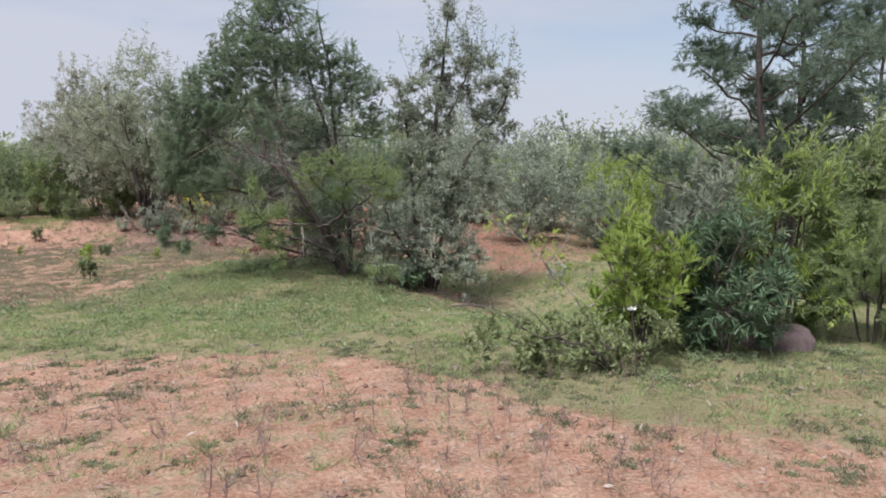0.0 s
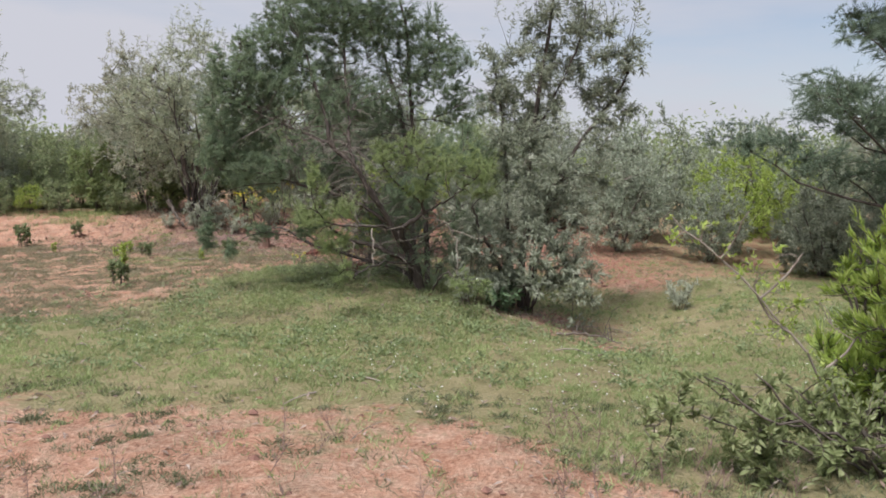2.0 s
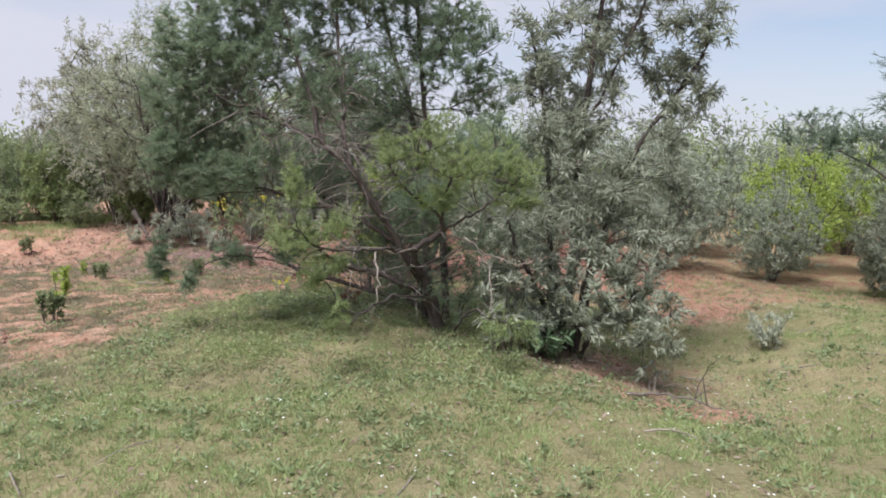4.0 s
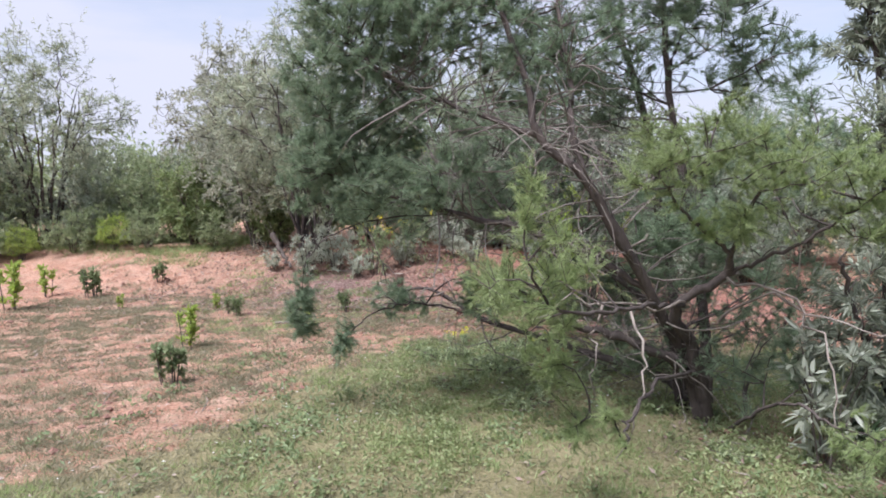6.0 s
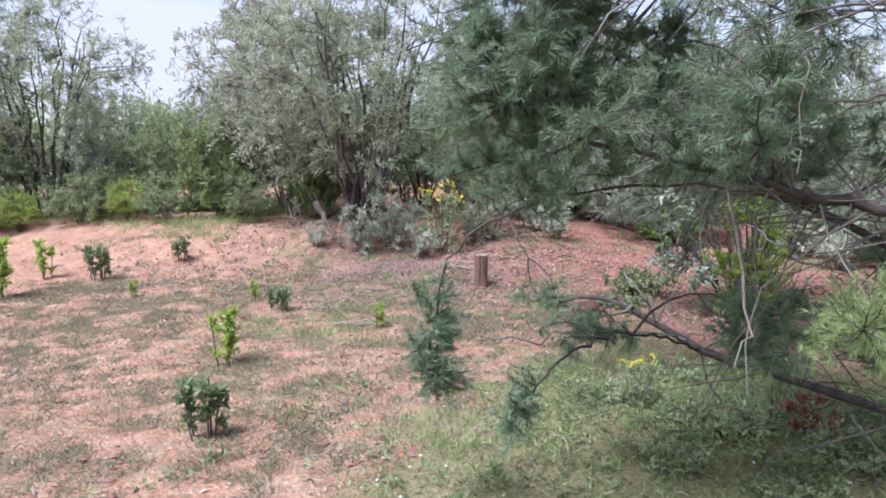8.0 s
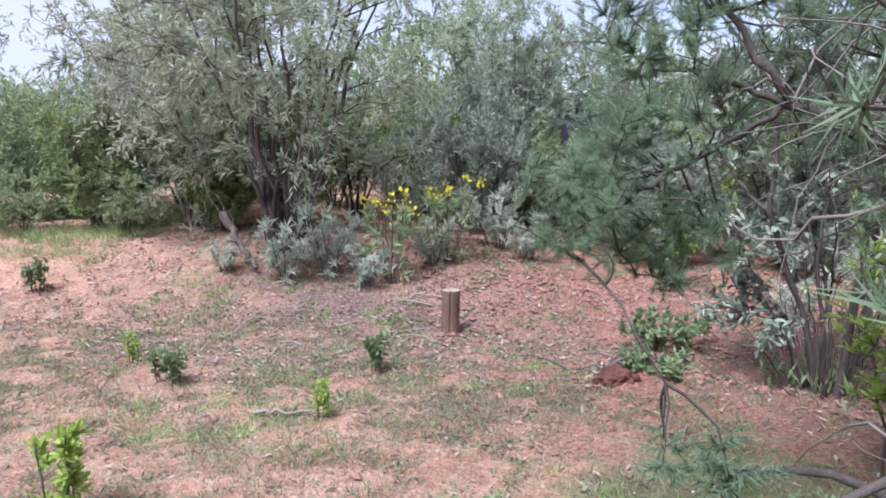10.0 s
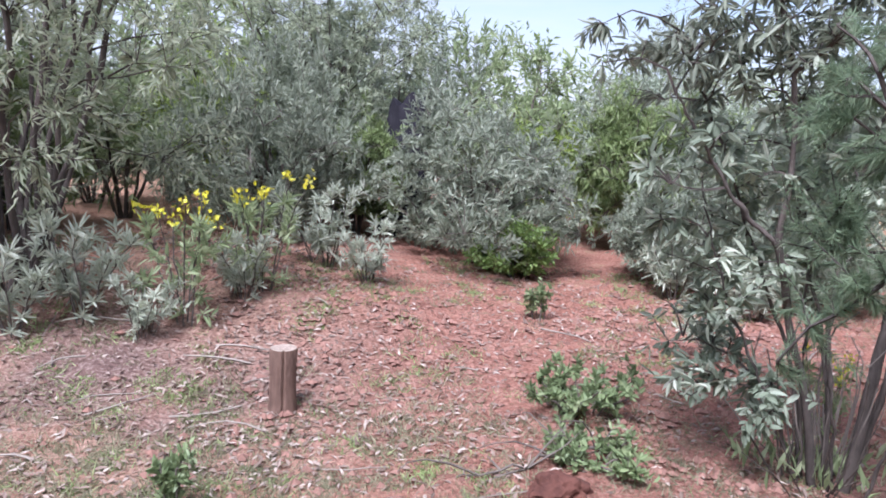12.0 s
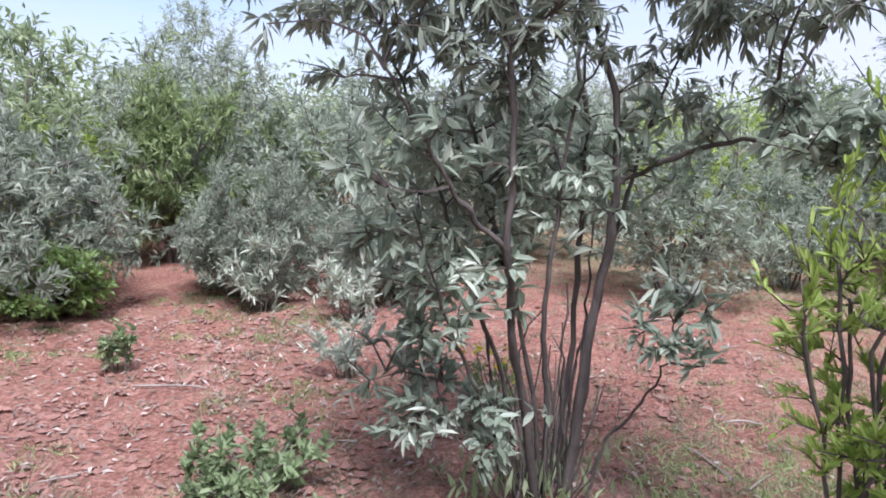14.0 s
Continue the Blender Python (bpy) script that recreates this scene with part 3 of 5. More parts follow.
def turf_weed_field():
    """Small broad-leaved weeds standing among the turf."""
    x, y, rng = scatter(5200, (-5.5, 3.2, 6.8, 12.4), lambda x, y: np.clip(turf_at(x, y) + 0.12, 0, 1) * step(0.44, 0.64, vnoise(flat3(x * 2.1, y * 2.1, 31.5)) * 0.6 + vnoise(flat3(x * 7, y * 7, 32.5)) * 0.4), 37)
    k, n = len(x), 9
    size = np.repeat(rng.uniform(0.5, 1.4, k), n)
    px, py = np.repeat(x, n) + rng.normal(0, 0.03, k * n) * size, np.repeat(y, n) + rng.normal(0, 0.03, k * n) * size
    p = np.stack([px, py, ground_z(px, py) + rng.uniform(0.0, 0.06, k * n) * size], 1)
    vf = leaves(p, np.stack([rng.normal(0, 0.8, k * n), rng.normal(0, 0.8, k * n), rng.uniform(0.1, 0.9, k * n)], 1), 0.045, 0.018, rng, up=0.6)
    tagged(new("turf_weeds", mesh("turf_weeds", vf[0], vf[1], DULL_LEAF)), "small broad-leaved green weeds among the turf", "weeds", kind="stuff")


turf_weed_field()


def shade_weed_field():
    """Pale green weeds that cover the ground under the conifer."""
    x, y, rng = scatter(6000, (-3.9, -0.6, 8.0, 12.4), lambda x, y: step(0.36, 0.58, vnoise(flat3(x * 1.6, y * 1.6, 41.5)) * 0.6 + vnoise(flat3(x * 6, y * 6, 42.5)) * 0.4) * np.exp(-((x + 2.2) ** 2 / 2.4 + (y - 10.3) ** 2 / 3.0)), 47)
    k, n = len(x), 10
    size = np.repeat(rng.uniform(0.5, 1.4, k), n)
    px, py = np.repeat(x, n) + rng.normal(0, 0.03, k * n) * size, np.repeat(y, n) + rng.normal(0, 0.03, k * n) * size
    p = np.stack([px, py, ground_z(px, py) + rng.uniform(0.0, 0.07, k * n) * size], 1)
    vf = leaves(p, np.stack([rng.normal(0, 0.8, k * n), rng.normal(0, 0.8, k * n), rng.uniform(0.1, 0.9, k * n)], 1), 0.032, 0.013, rng, up=0.55)
    tagged(new("shade_weeds", mesh("shade_weeds", vf[0], vf[1], WEED_LEAF)), "pale green weeds carpeting the ground under the conifer", "weeds", kind="stuff")


shade_weed_field()


def litter_field():
    """Dead leaves and bits of bark on the ground."""
    x, y, rng = scatter(34000, (-10.0, 4.0, 1.8, 18.5), lambda x, y: 0.28 * (1 - 0.55 * turf_at(x, y)) + 0.25 * step(13.0, 14.5, y) + 0.9 * litter_at(x, y), 31)
    x2, y2, _ = scatter(15000, (-8.5, -0.8, 13.2, 17.8), lambda x, y: (0.3 + 0.7 * step(-3.2, -4.8, x)) * step(13.2, 14.6, y) * step(0.25, 0.55, vnoise(flat3(x * 2.2, y * 2.2, 26.5))), 32)
    x, y = np.concatenate([x, x2]), np.concatenate([y, y2])
    p = np.stack([x, y, ground_z(x, y) + 0.012], 1)
    ax = np.stack([rng.normal(0, 1, len(x)), rng.normal(0, 1, len(x)), rng.uniform(-0.1, 0.45, len(x))], 1)
    vf = leaves(p, ax, 0.062, 0.018, rng, up=0.8)
    tagged(new("leaf_litter", mesh("leaf_litter", vf[0], vf[1], LITTER)), "pale curled dead leaves strewn on the earth", "leaf litter", kind="stuff")


litter_field()


def speck_field():
    """Tiny white blossoms in the turf."""
    x, y, rng = scatter(2600, (-5.5, 3.5, 6.0, 12.5), lambda x, y: turf_at(x, y) * 0.7 * step(0.42, 0.6, vnoise(flat3(x * 1.1, y * 1.1, 23.5))), 35)
    p = np.stack([x, y, ground_z(x, y) + 0.03], 1)
    vf = leaves(p, np.stack([rng.normal(0, 1, len(x)), rng.normal(0, 1, len(x)), rng.uniform(0, 0.5, len(x))], 1), 0.02, 0.014, rng, up=0.9)
    tagged(new("turf_blossom", mesh("turf_blossom", vf[0], vf[1], WHITE)), "tiny white blossoms scattered in the turf", "flowers", kind="stuff")


speck_field()


def pebble_field():
    x, y, rng = scatter(22000, (-9.5, 1.5, 2.0, 18.5), lambda x, y: (1 - turf_at(x, y)) * (0.08 + 0.25 * step(8.0, 11.0, y) + 0.6 * np.exp(-((x + 3.2) ** 2 / 2.2 + (y - 16.0) ** 2 / 2.4))), 41)
    x2, y2, _ = scatter(9000, (-5.4, 0.2, 13.8, 18.4), lambda x, y: step(0.3, 0.6, vnoise(flat3(x * 1.7, y * 1.7, 27.5))), 42)
    x, y = np.concatenate([x, x2]), np.concatenate([y, y2])
    base = np.array([(1, 0, 0), (0, 1, 0), (-1, 0, 0), (0, -1, 0), (0, 0, 1), (0, 0, -1)], float)
    tri = np.array([(0, 1, 4), (1, 2, 4), (2, 3, 4), (3, 0, 4), (1, 0, 5), (2, 1, 5), (3, 2, 5), (0, 3, 5)])
    n = len(x)
    s = (rng.random(n) ** 3 * 0.027 + 0.008)[:, None, None]
    v = base[None] * s * rng.uniform(0.6, 1.3, (n, 6, 1)) * np.array([1.2, 1.0, 0.7])
    a = rng.uniform(0, 6.28, n)[:, None]
    vx, vy = v[..., 0] * np.cos(a) - v[..., 1] * np.sin(a), v[..., 0] * np.sin(a) + v[..., 1] * np.cos(a)
    v = np.stack([vx + x[:, None], vy + y[:, None], v[..., 2] + ground_z(x, y)[:, None] + s[..., 0] * 0.25], -1)
    f = (np.arange(n)[:, None, None] * 6 + tri[None]).reshape(-1, 3)
    tagged(new("pebbles", mesh("pebbles", v.reshape(-1, 3), f, STONE)), "small red clods and pebbles on the bare earth", "pebbles", kind="stuff")


pebble_field()

def tip_cloud(tips, r):
    c = np.asarray(tips, float)

    def cloud(n, rng):
        return c[rng.integers(0, len(c), n)] + rng.normal(0, r, (n, 3))
    return cloud


def herb(name, x, y, h, r, mat, label, seed, stems=7, l=0.09, w=0.022, per=16, flowers=None, group="", category="plant", lift=0.35, twigs=60, scatter_r=0.0):
    """A leafy herb: a handful of erect stalks, leaves all the way up."""
    root = thing(name, x, y, label, category, group)
    st = fan_stems(stems, h, r, seed, m=8)
    pts = np.concatenate([s[2:] for s in st])
    plant(root, st, [(0.006, 0.003)] * stems, tip_cloud(pts, scatter_r or 0.10 * max(h, 0.4)), 8, twigs, dict(n=per, spray=0.12, along=0.5, out=0.9, lift=lift, l=l, w=w, mat=mat, wide=True), BARK, seed, twig_r=0.0022, stem_from=0.2)
    if flowers:
        rng = np.random.default_rng(seed)
        tips = np.array([s[-1] for s in st])
        for tip in tips:
            p = tip + rng.normal(0, 0.026, (14, 3))
            tagged(part("flower_head", leaves(p, rng.normal(0, 1, p.shape) + np.array([0, 0, 0.8]), 0.045, 0.03, rng), flowers, root, "yellow flower head"), kind="stuff")
    return root


# ---- the big tree of the clearing ----
def relative(root, rows):
    o = root.location
    return [tuple(np.array(r[:3]) - np.array(o)) + tuple(r[3:]) for r in rows]


def limbs(root, lines, m=26, wob=0.007):
    return [curve_points(relative(root, rows), m, wob, i + 5) for i, rows in enumerate(lines)]


def big_conifer():
    root = thing("conifer_tree", -1.4, 10.45, "wide multi-stemmed conifer with feathery dark needles and bare lower limbs", "tree")
    lines = [
        [(-1.4, 10.4, -0.3), (-1.5, 10.3, 0.21), (-1.73, 10.1, 0.68), (-1.93, 9.95, 1.05), (-2.09, 9.85, 1.34), (-2.32, 9.8, 1.55), (-2.37, 9.8, 1.78), (-2.5, 9.85, 2.15), (-2.7, 10.1, 2.7)],
        [(-1.35, 10.55, -0.3), (-1.4, 10.8, 0.8), (-1.52, 10.95, 1.5), (-1.6, 11.0, 2.0), (-1.66, 11.05, 2.9), (-1.8, 11.0, 3.7)],
        [(-1.45, 10.55, -0.3), (-1.6, 10.95, 0.9), (-1.75, 11.4, 1.9), (-1.95, 11.56, 2.5), (-2.1, 11.4, 3.2), (-2.3, 11.2, 3.8)],
        [(-1.5, 10.5, -0.3), (-1.7, 10.55, 0.5), (-2.5, 11.0, 1.0), (-3.0, 11.2, 1.38), (-3.3, 11.4, 1.7), (-3.5, 11.8, 2.1)],
        [(-1.4, 10.4, -0.3), (-1.5, 10.3, 0.15), (-1.76, 10.2, 0.34), (-2.0, 10.15, 0.43), (-2.25, 10.0, 0.52), (-2.45, 9.8, 0.75)],
        [(-2.09, 9.85, 1.34), (-2.15, 9.9, 1.58), (-2.17, 10.0, 1.86), (-2.24, 10.15, 2.2), (-2.3, 10.4, 2.9), (-2.35, 10.5, 3.5)],
        [(-1.4, 10.45, -0.3), (-1.6, 10.55, 0.05), (-2.2, 10.8, 0.18), (-2.87, 11.0, 0.33), (-3.32, 11.16, 0.52), (-3.58, 11.2, 0.45)],
        [(-1.35, 10.4, -0.3), (-1.48, 10.2, 0.3), (-1.59, 10.1, 0.52), (-1.56, 10.0, 0.66), (-1.36, 9.95, 0.79), (-1.34, 9.85, 0.92), (-1.25, 9.6, 1.25)],
        [(-1.56, 10.0, 0.62), (-1.75, 9.6, 0.68), (-1.95, 9.2, 0.72), (-2.15, 8.85, 0.78), (-2.25, 8.65, 1.0)],
        [(-2.32, 9.8, 1.55), (-2.7, 9.85, 1.7), (-3.15, 9.8, 1.9), (-3.4, 9.8, 2.15)],
        [(-1.73, 10.1, 0.68), (-2.3, 10.05, 1.0), (-2.9, 9.95, 1.15), (-3.4, 9.85, 1.3)],
        [(-2.5, 11.0, 1.0), (-2.9, 11.5, 1.15), (-3.3, 11.7, 1.4), (-3.6, 11.75, 1.5)],
        [(-3.3, 11.7, 1.4), (-3.5, 11.75, 1.7), (-3.58, 11.8, 2.0), (-3.58, 11.8, 2.4)],
        [(-3.3, 11.7, 1.4), (-3.55, 11.7, 1.25), (-3.75, 11.6, 1.15), (-3.98, 11.5, 1.0)],
        [(-2.6, 10.4, 1.05), (-3.2, 10.2, 1.12), (-3.65, 10.12, 1.0), (-3.85, 10.12, 0.78), (-3.87, 10.13, 0.42)],
        [(-2.87, 11.0, 0.33), (-3.15, 10.6, 0.5), (-3.4, 10.2, 0.5), (-3.55, 10.0, 0.36)],
        [(-1.34, 9.85, 0.92), (-1.6, 9.6, 1.15), (-1.75, 9.5, 1.4)],
        [(-1.36, 9.95, 0.79), (-1.0, 9.75, 1.0), (-0.75, 9.65, 1.2)],
        [(-1.48, 10.2, 0.2), (-1.7, 9.6, 0.3), (-1.85, 9.0, 0.3), (-1.88, 8.7, 0.28)],
        [(-1.6, 11.0, 2.0), (-1.4, 11.1, 2.5), (-1.1, 11.2, 2.9)],
        [(-1.35, 10.4, -0.25), (-1.1, 9.8, 0.15), (-0.95, 9.3, 0.2)],
    ]
    radii = [(0.04, 0.008), (0.036, 0.009), (0.036, 0.009), (0.023, 0.004), (0.044, 0.006), (0.022, 0.006), (0.030, 0.004), (0.042, 0.008), (0.014, 0.004), (0.018, 0.005), (0.022, 0.006), (0.022, 0.006), (0.012, 0.004), (0.010, 0.003), (0.006, 0.0025), (0.007, 0.003), (0.012, 0.004), (0.012, 0.004), (0.012, 0.004), (0.014, 0.004), (0.012, 0.004)]
    crown = [(-2.35, 10.5, 3.3, 0.72, 0.6, 0.6), (-2.65, 10.3, 2.9, 0.6, 0.5, 0.5), (-2.35, 10.6, 3.75, 0.36, 0.36, 0.3), (-2.9, 10.2, 2.6, 0.55, 0.5, 0.5), (-2.05, 10.7, 2.95, 0.4, 0.4, 0.4),
             (-3.4, 9.8, 1.9, 0.44, 0.36, 0.6), (-3.2, 9.9, 2.35, 0.5, 0.42, 0.45), (-3.5, 9.8, 1.4, 0.36, 0.3, 0.36), (-3.0, 9.9, 1.5, 0.42, 0.36, 0.45), (-2.8, 9.9, 2.1, 0.4, 0.36, 0.4),
             (-3.93, 11.5, 1.12, 0.17, 0.18, 0.2), (-3.74, 11.65, 1.35, 0.24, 0.22, 0.34), (-3.66, 11.75, 1.72, 0.26, 0.24, 0.4), (-3.58, 11.8, 2.1, 0.3, 0.28, 0.4), (-3.6, 11.7, 1.02, 0.2, 0.18, 0.2),
             (-1.9, 11.0, 0.55, 0.6, 0.3, 0.35), (-1.0, 10.75, 0.6, 0.5, 0.35, 0.5), (-2.5, 11.0, 2.4, 0.35, 0.4, 0.35), (-1.6, 10.6, 0.95, 0.6, 0.4, 0.4), (-1.0, 10.4, 1.5, 0.4, 0.4, 0.35), (-2.7, 10.3, 0.62, 0.26, 0.24, 0.18), (-1.15, 10.15, 0.3, 0.36, 0.25, 0.28), (-1.75, 10.35, 0.35, 0.34, 0.22, 0.22), (-1.5, 10.2, 1.0, 0.4, 0.3, 0.3), (-3.84, 12.0, 1.25, 0.1, 0.1, 0.3)]
    wisps = [(-3.0, 12.0, 1.6, 0.5, 0.4, 0.5), (-2.7, 11.6, 1.2, 0.5, 0.4, 0.4), (-1.3, 10.9, 2.4, 0.5, 0.4, 0.5), (-1.75, 11.1, 2.7, 0.5, 0.4, 0.5), (-2.0, 10.4, 2.1, 0.4, 0.4, 0.35), (-1.0, 11.2, 2.1, 0.4, 0.4, 0.3), (-1.45, 11.05, 3.0, 0.36, 0.4, 0.4), (-1.15, 11.2, 2.6, 0.34, 0.35, 0.34), (-1.6, 10.9, 2.2, 0.3, 0.3, 0.25), (-2.1, 11.2, 1.9, 0.5, 0.4, 0.3), (-2.4, 10.2, 1.95, 0.4, 0.4, 0.3), (-2.6, 10.9, 1.2, 0.5, 0.4, 0.3)]
    light = [(-2.27, 8.6, 1.25, 0.12, 0.12, 0.18), (-2.27, 8.62, 1.08, 0.23, 0.2, 0.2), (-2.3, 8.72, 0.9, 0.22, 0.2, 0.16), (-2.2, 8.95, 0.55, 0.13, 0.13, 0.16), (-1.84, 8.7, 0.4, 0.18, 0.15, 0.12), (-2.05, 9.0, 0.22, 0.12, 0.12, 0.12),
             (-2.5, 9.7, 0.78, 0.26, 0.22, 0.2), (-2.3, 9.85, 0.55, 0.22, 0.2, 0.16), (-2.12, 9.55, 0.88, 0.18, 0.18, 0.18), (-1.7, 9.5, 1.42, 0.27, 0.28, 0.25), (-1.35, 9.55, 1.46, 0.3, 0.3, 0.26), (-1.0, 9.6, 1.4, 0.32, 0.3, 0.26), (-0.7, 9.7, 1.2, 0.26, 0.28, 0.3), (-1.35, 9.65, 1.1, 0.28, 0.24, 0.14), (-0.93, 9.2, 0.18, 0.2, 0.18, 0.18), (-0.7, 9.35, 0.05, 0.18, 0.18, 0.16)]
    sprigs = [(-3.87, 10.13, 0.62, 0.12, 0.14, 0.2), (-3.86, 10.13, 0.48, 0.14, 0.15, 0.2), (-3.55, 10.0, 0.36, 0.1, 0.1, 0.16), (-3.35, 10.6, 0.5, 0.22, 0.2, 0.14), (-3.6, 11.2, 0.5, 0.2, 0.15, 0.12)]
    st = limbs(root, lines)
    o = np.array(root.location)
    lc = np.array([c[:3] for c in light]) - o
    lr = np.array([c[3:] for c in light])
    strand = dict(n=58, spray=0.2, along=0.75, out=0.8, lift=-0.12, l=0.037, w=0.0033, mat=PINE_DARK, needle=True)

    def rear(p):
        return (p[:, 0] + o[0] < -3.25) & (p[:, 1] + o[1] > 11.2)

    def bright(p):
        return (((p[:, None] - lc) / (lr * 1.4)) ** 2).sum(2).min(1) < 1

    for i, rows in enumerate([
        [(-1.55, 10.0, 0.64), (-1.7, 9.7, 0.67), (-1.95, 9.5, 0.7), (-2.13, 9.4, 0.72), (-2.29, 9.3, 0.69)],
        [(-1.84, 9.6, 0.69), (-1.81, 9.35, 0.55), (-1.77, 9.3, 0.44), (-1.82, 9.3, 0.22), (-1.9, 9.25, 0.02)],
        [(-1.35, 10.2, 0.5), (-1.15, 10.0, 0.68), (-1.0, 9.95, 0.75), (-0.98, 9.95, 1.05)],
        [(-2.0, 9.45, 0.71), (-2.03, 9.4, 0.5), (-2.0, 9.4, 0.24)],
        [(-1.75, 10.1, 1.0), (-2.0, 9.95, 0.92), (-2.2, 9.85, 1.05)],
        [(-1.1, 10.05, 0.7), (-0.95, 9.6, 0.5), (-0.93, 9.4, 0.1)],
        [(-2.2, 10.2, 1.5), (-2.6, 10.0, 1.35), (-2.95, 9.9, 1.45)],
        [(-2.0, 10.6, 1.1), (-2.5, 10.7, 0.8), (-2.9, 10.7, 0.85)],
        [(-3.18, 11.1, 0.5), (-3.37, 10.8, 0.48), (-3.54, 10.6, 0.46), (-3.74, 10.3, 0.53)],
        [(-1.36, 9.95, 0.8), (-1.1, 9.7, 0.72), (-0.85, 9.6, 0.6), (-0.6, 9.5, 0.62)],
        [(-3.0, 11.2, 1.35), (-3.15, 11.5, 1.1), (-3.35, 11.85, 1.02), (-3.45, 12.15, 1.08)],
        [(-2.6, 11.4, 1.1), (-2.8, 11.9, 1.45), (-2.7, 12.4, 1.5), (-2.9, 12.6, 1.4)],
        [(-2.5, 11.2, 1.0), (-2.5, 11.9, 1.05), (-2.6, 12.3, 1.2), (-2.9, 12.5, 1.15)],
        [(-2.3, 11.2, 0.9), (-2.4, 11.9, 0.7), (-2.5, 12.3, 0.75), (-2.8, 12.6, 0.85)],
    ]):
        line = curve_points(relative(root, rows), 12, 0.016, 200 + i)
        part("dead_branch", tubes(line[None], np.linspace(0.0085, 0.0025, 12)[None], 6), PALE_BARK, root, "bare pale dead branch", smooth=True)
    heavy = crown + crown[:5] + [c for c in crown if c[0] < -2.95] + light + sprigs
    plant(root, st, radii, clump_cloud(relative(root, heavy + wisps), 0.34, 3.4), 1150, 20500, dict(strand, keep=lambda p: ~bright(p) & ~rear(p)), DARK_BARK, 3, twig_r=0.0026, stem_name="limb", leaf_name="crown",
          sides=9, rise=0.03, wob=0.11, skip=(6,), also=(dict(strand, n=70, l=0.033, w=0.0028, lift=0.05, out=0.7, keep=bright, mat=PINE_LIGHT, name="young_foliage"), dict(strand, n=130, l=0.021, w=0.0013, keep=rear, name="fine_foliage")))
    # bare dead twigs among the lower limbs
    rng = np.random.default_rng(77)
    src = np.concatenate([line[4:18] for line in st[:7] + st[9:12]])
    a = src[rng.integers(0, len(src), 760)]
    b = a + rng.normal(0, 1, (760, 3)) * np.array([0.32, 0.3, 0.24])
    b[:, 2] = np.maximum(b[:, 2], 0.05)
    b[:, 0] = np.maximum(b[:, 0], -2.1)
    tagged(part("deadwood", tubes(bows(a, b, 7, 0.1, 0.13, rng), np.linspace(0.006, 0.0016, 7)[None] * rng.uniform(0.3, 1.0, (760, 1)), 4), TWIG_BARK, root, "bare grey dead twigs"), kind="stuff")
    return root


big_conifer()


def tall_grey_shrub():
    root = thing("grey_shrub", -0.25, 10.5, "tall slender shrub with hanging silver-grey leaves beside the conifer", "shrub")
    lines = [
        [(-0.25, 10.5, -0.55), (-0.2, 10.5, 0.5), (-0.15, 10.5, 1.5), (0.0, 10.6, 2.6), (0.13, 10.6, 3.6)],
        [(-0.2, 10.5, -0.55), (0.0, 10.45, 0.5), (0.3, 10.5, 1.4), (0.6, 10.55, 1.85), (0.9, 10.6, 2.3), (1.0, 10.6, 2.7)],
        [(-0.3, 10.55, -0.55), (-0.4, 10.5, 0.6), (-0.45, 10.5, 1.6), (-0.6, 10.5, 2.6)],
        [(-0.2, 10.45, -0.55), (0.05, 10.2, 0.1), (0.25, 9.9, 0.25), (0.35, 9.75, 0.0)],
        [(-0.25, 10.45, -0.55), (-0.5, 10.2, 0.2), (-0.7, 10.05, 0.6), (-0.8, 9.95, 0.9)],
        [(-0.22, 10.5, -0.55), (-0.1, 10.3, 0.4), (0.05, 10.2, 0.9), (0.2, 10.2, 1.4)],
        [(-0.1, 10.5, 1.7), (0.15, 10.5, 2.2), (0.4, 10.55, 2.8), (0.45, 10.6, 3.2)],
    ]
    clumps = [(-0.35, 10.2, 0.5, 0.62, 0.45, 0.65), (-0.75, 9.98, 0.55, 0.3, 0.28, 0.36), (0.05, 10.15, 1.1, 0.55, 0.45, 0.55), (0.33, 9.75, 0.0, 0.34, 0.32, 0.5), (0.08, 9.95, 0.5, 0.46, 0.36, 0.5), (-0.2, 10.4, 1.75, 0.55, 0.5, 0.65), (-0.1, 10.5, 2.4, 0.55, 0.5, 0.6),
              (0.12, 10.6, 3.0, 0.42, 0.4, 0.55), (0.7, 10.6, 2.1, 0.5, 0.45, 0.5), (0.9, 10.6, 2.6, 0.4, 0.36, 0.45), (-0.55, 10.5, 2.3, 0.34, 0.34, 0.5), (0.5, 10.4, 1.3, 0.42, 0.4, 0.45), (0.45, 10.6, 2.7, 0.4, 0.36, 0.5), (0.13, 10.6, 3.6, 0.18, 0.18, 0.3), (-0.3, 10.05, 0.05, 0.5, 0.36, 0.4), (0.1, 10.0, 0.05, 0.4, 0.34, 0.4)]
    leaf = dict(n=17, spray=0.36, along=0.75, out=0.75, lift=-0.3, l=0.085, w=0.0145, mat=BLUE_LEAF)
    plant(root, limbs(root, lines), [(0.05, 0.008), (0.034, 0.008), (0.03, 0.008), (0.03, 0.008), (0.025, 0.008), (0.022, 0.006), (0.016, 0.005)], clump_cloud(relative(root, clumps), 0.5, 4.6), 190, 2300,
          leaf, DARK_BARK, 8, twig_r=0.003, shoots=90, also=dict(leaf, n=8, share=0.3, lift=0.4, along=1.0, out=0.6, spray=0.14, mat=SILVER_LEAF, name="silver_foliage", keep=lambda p: p[:, 2] < 2.2))


tall_grey_shrub()


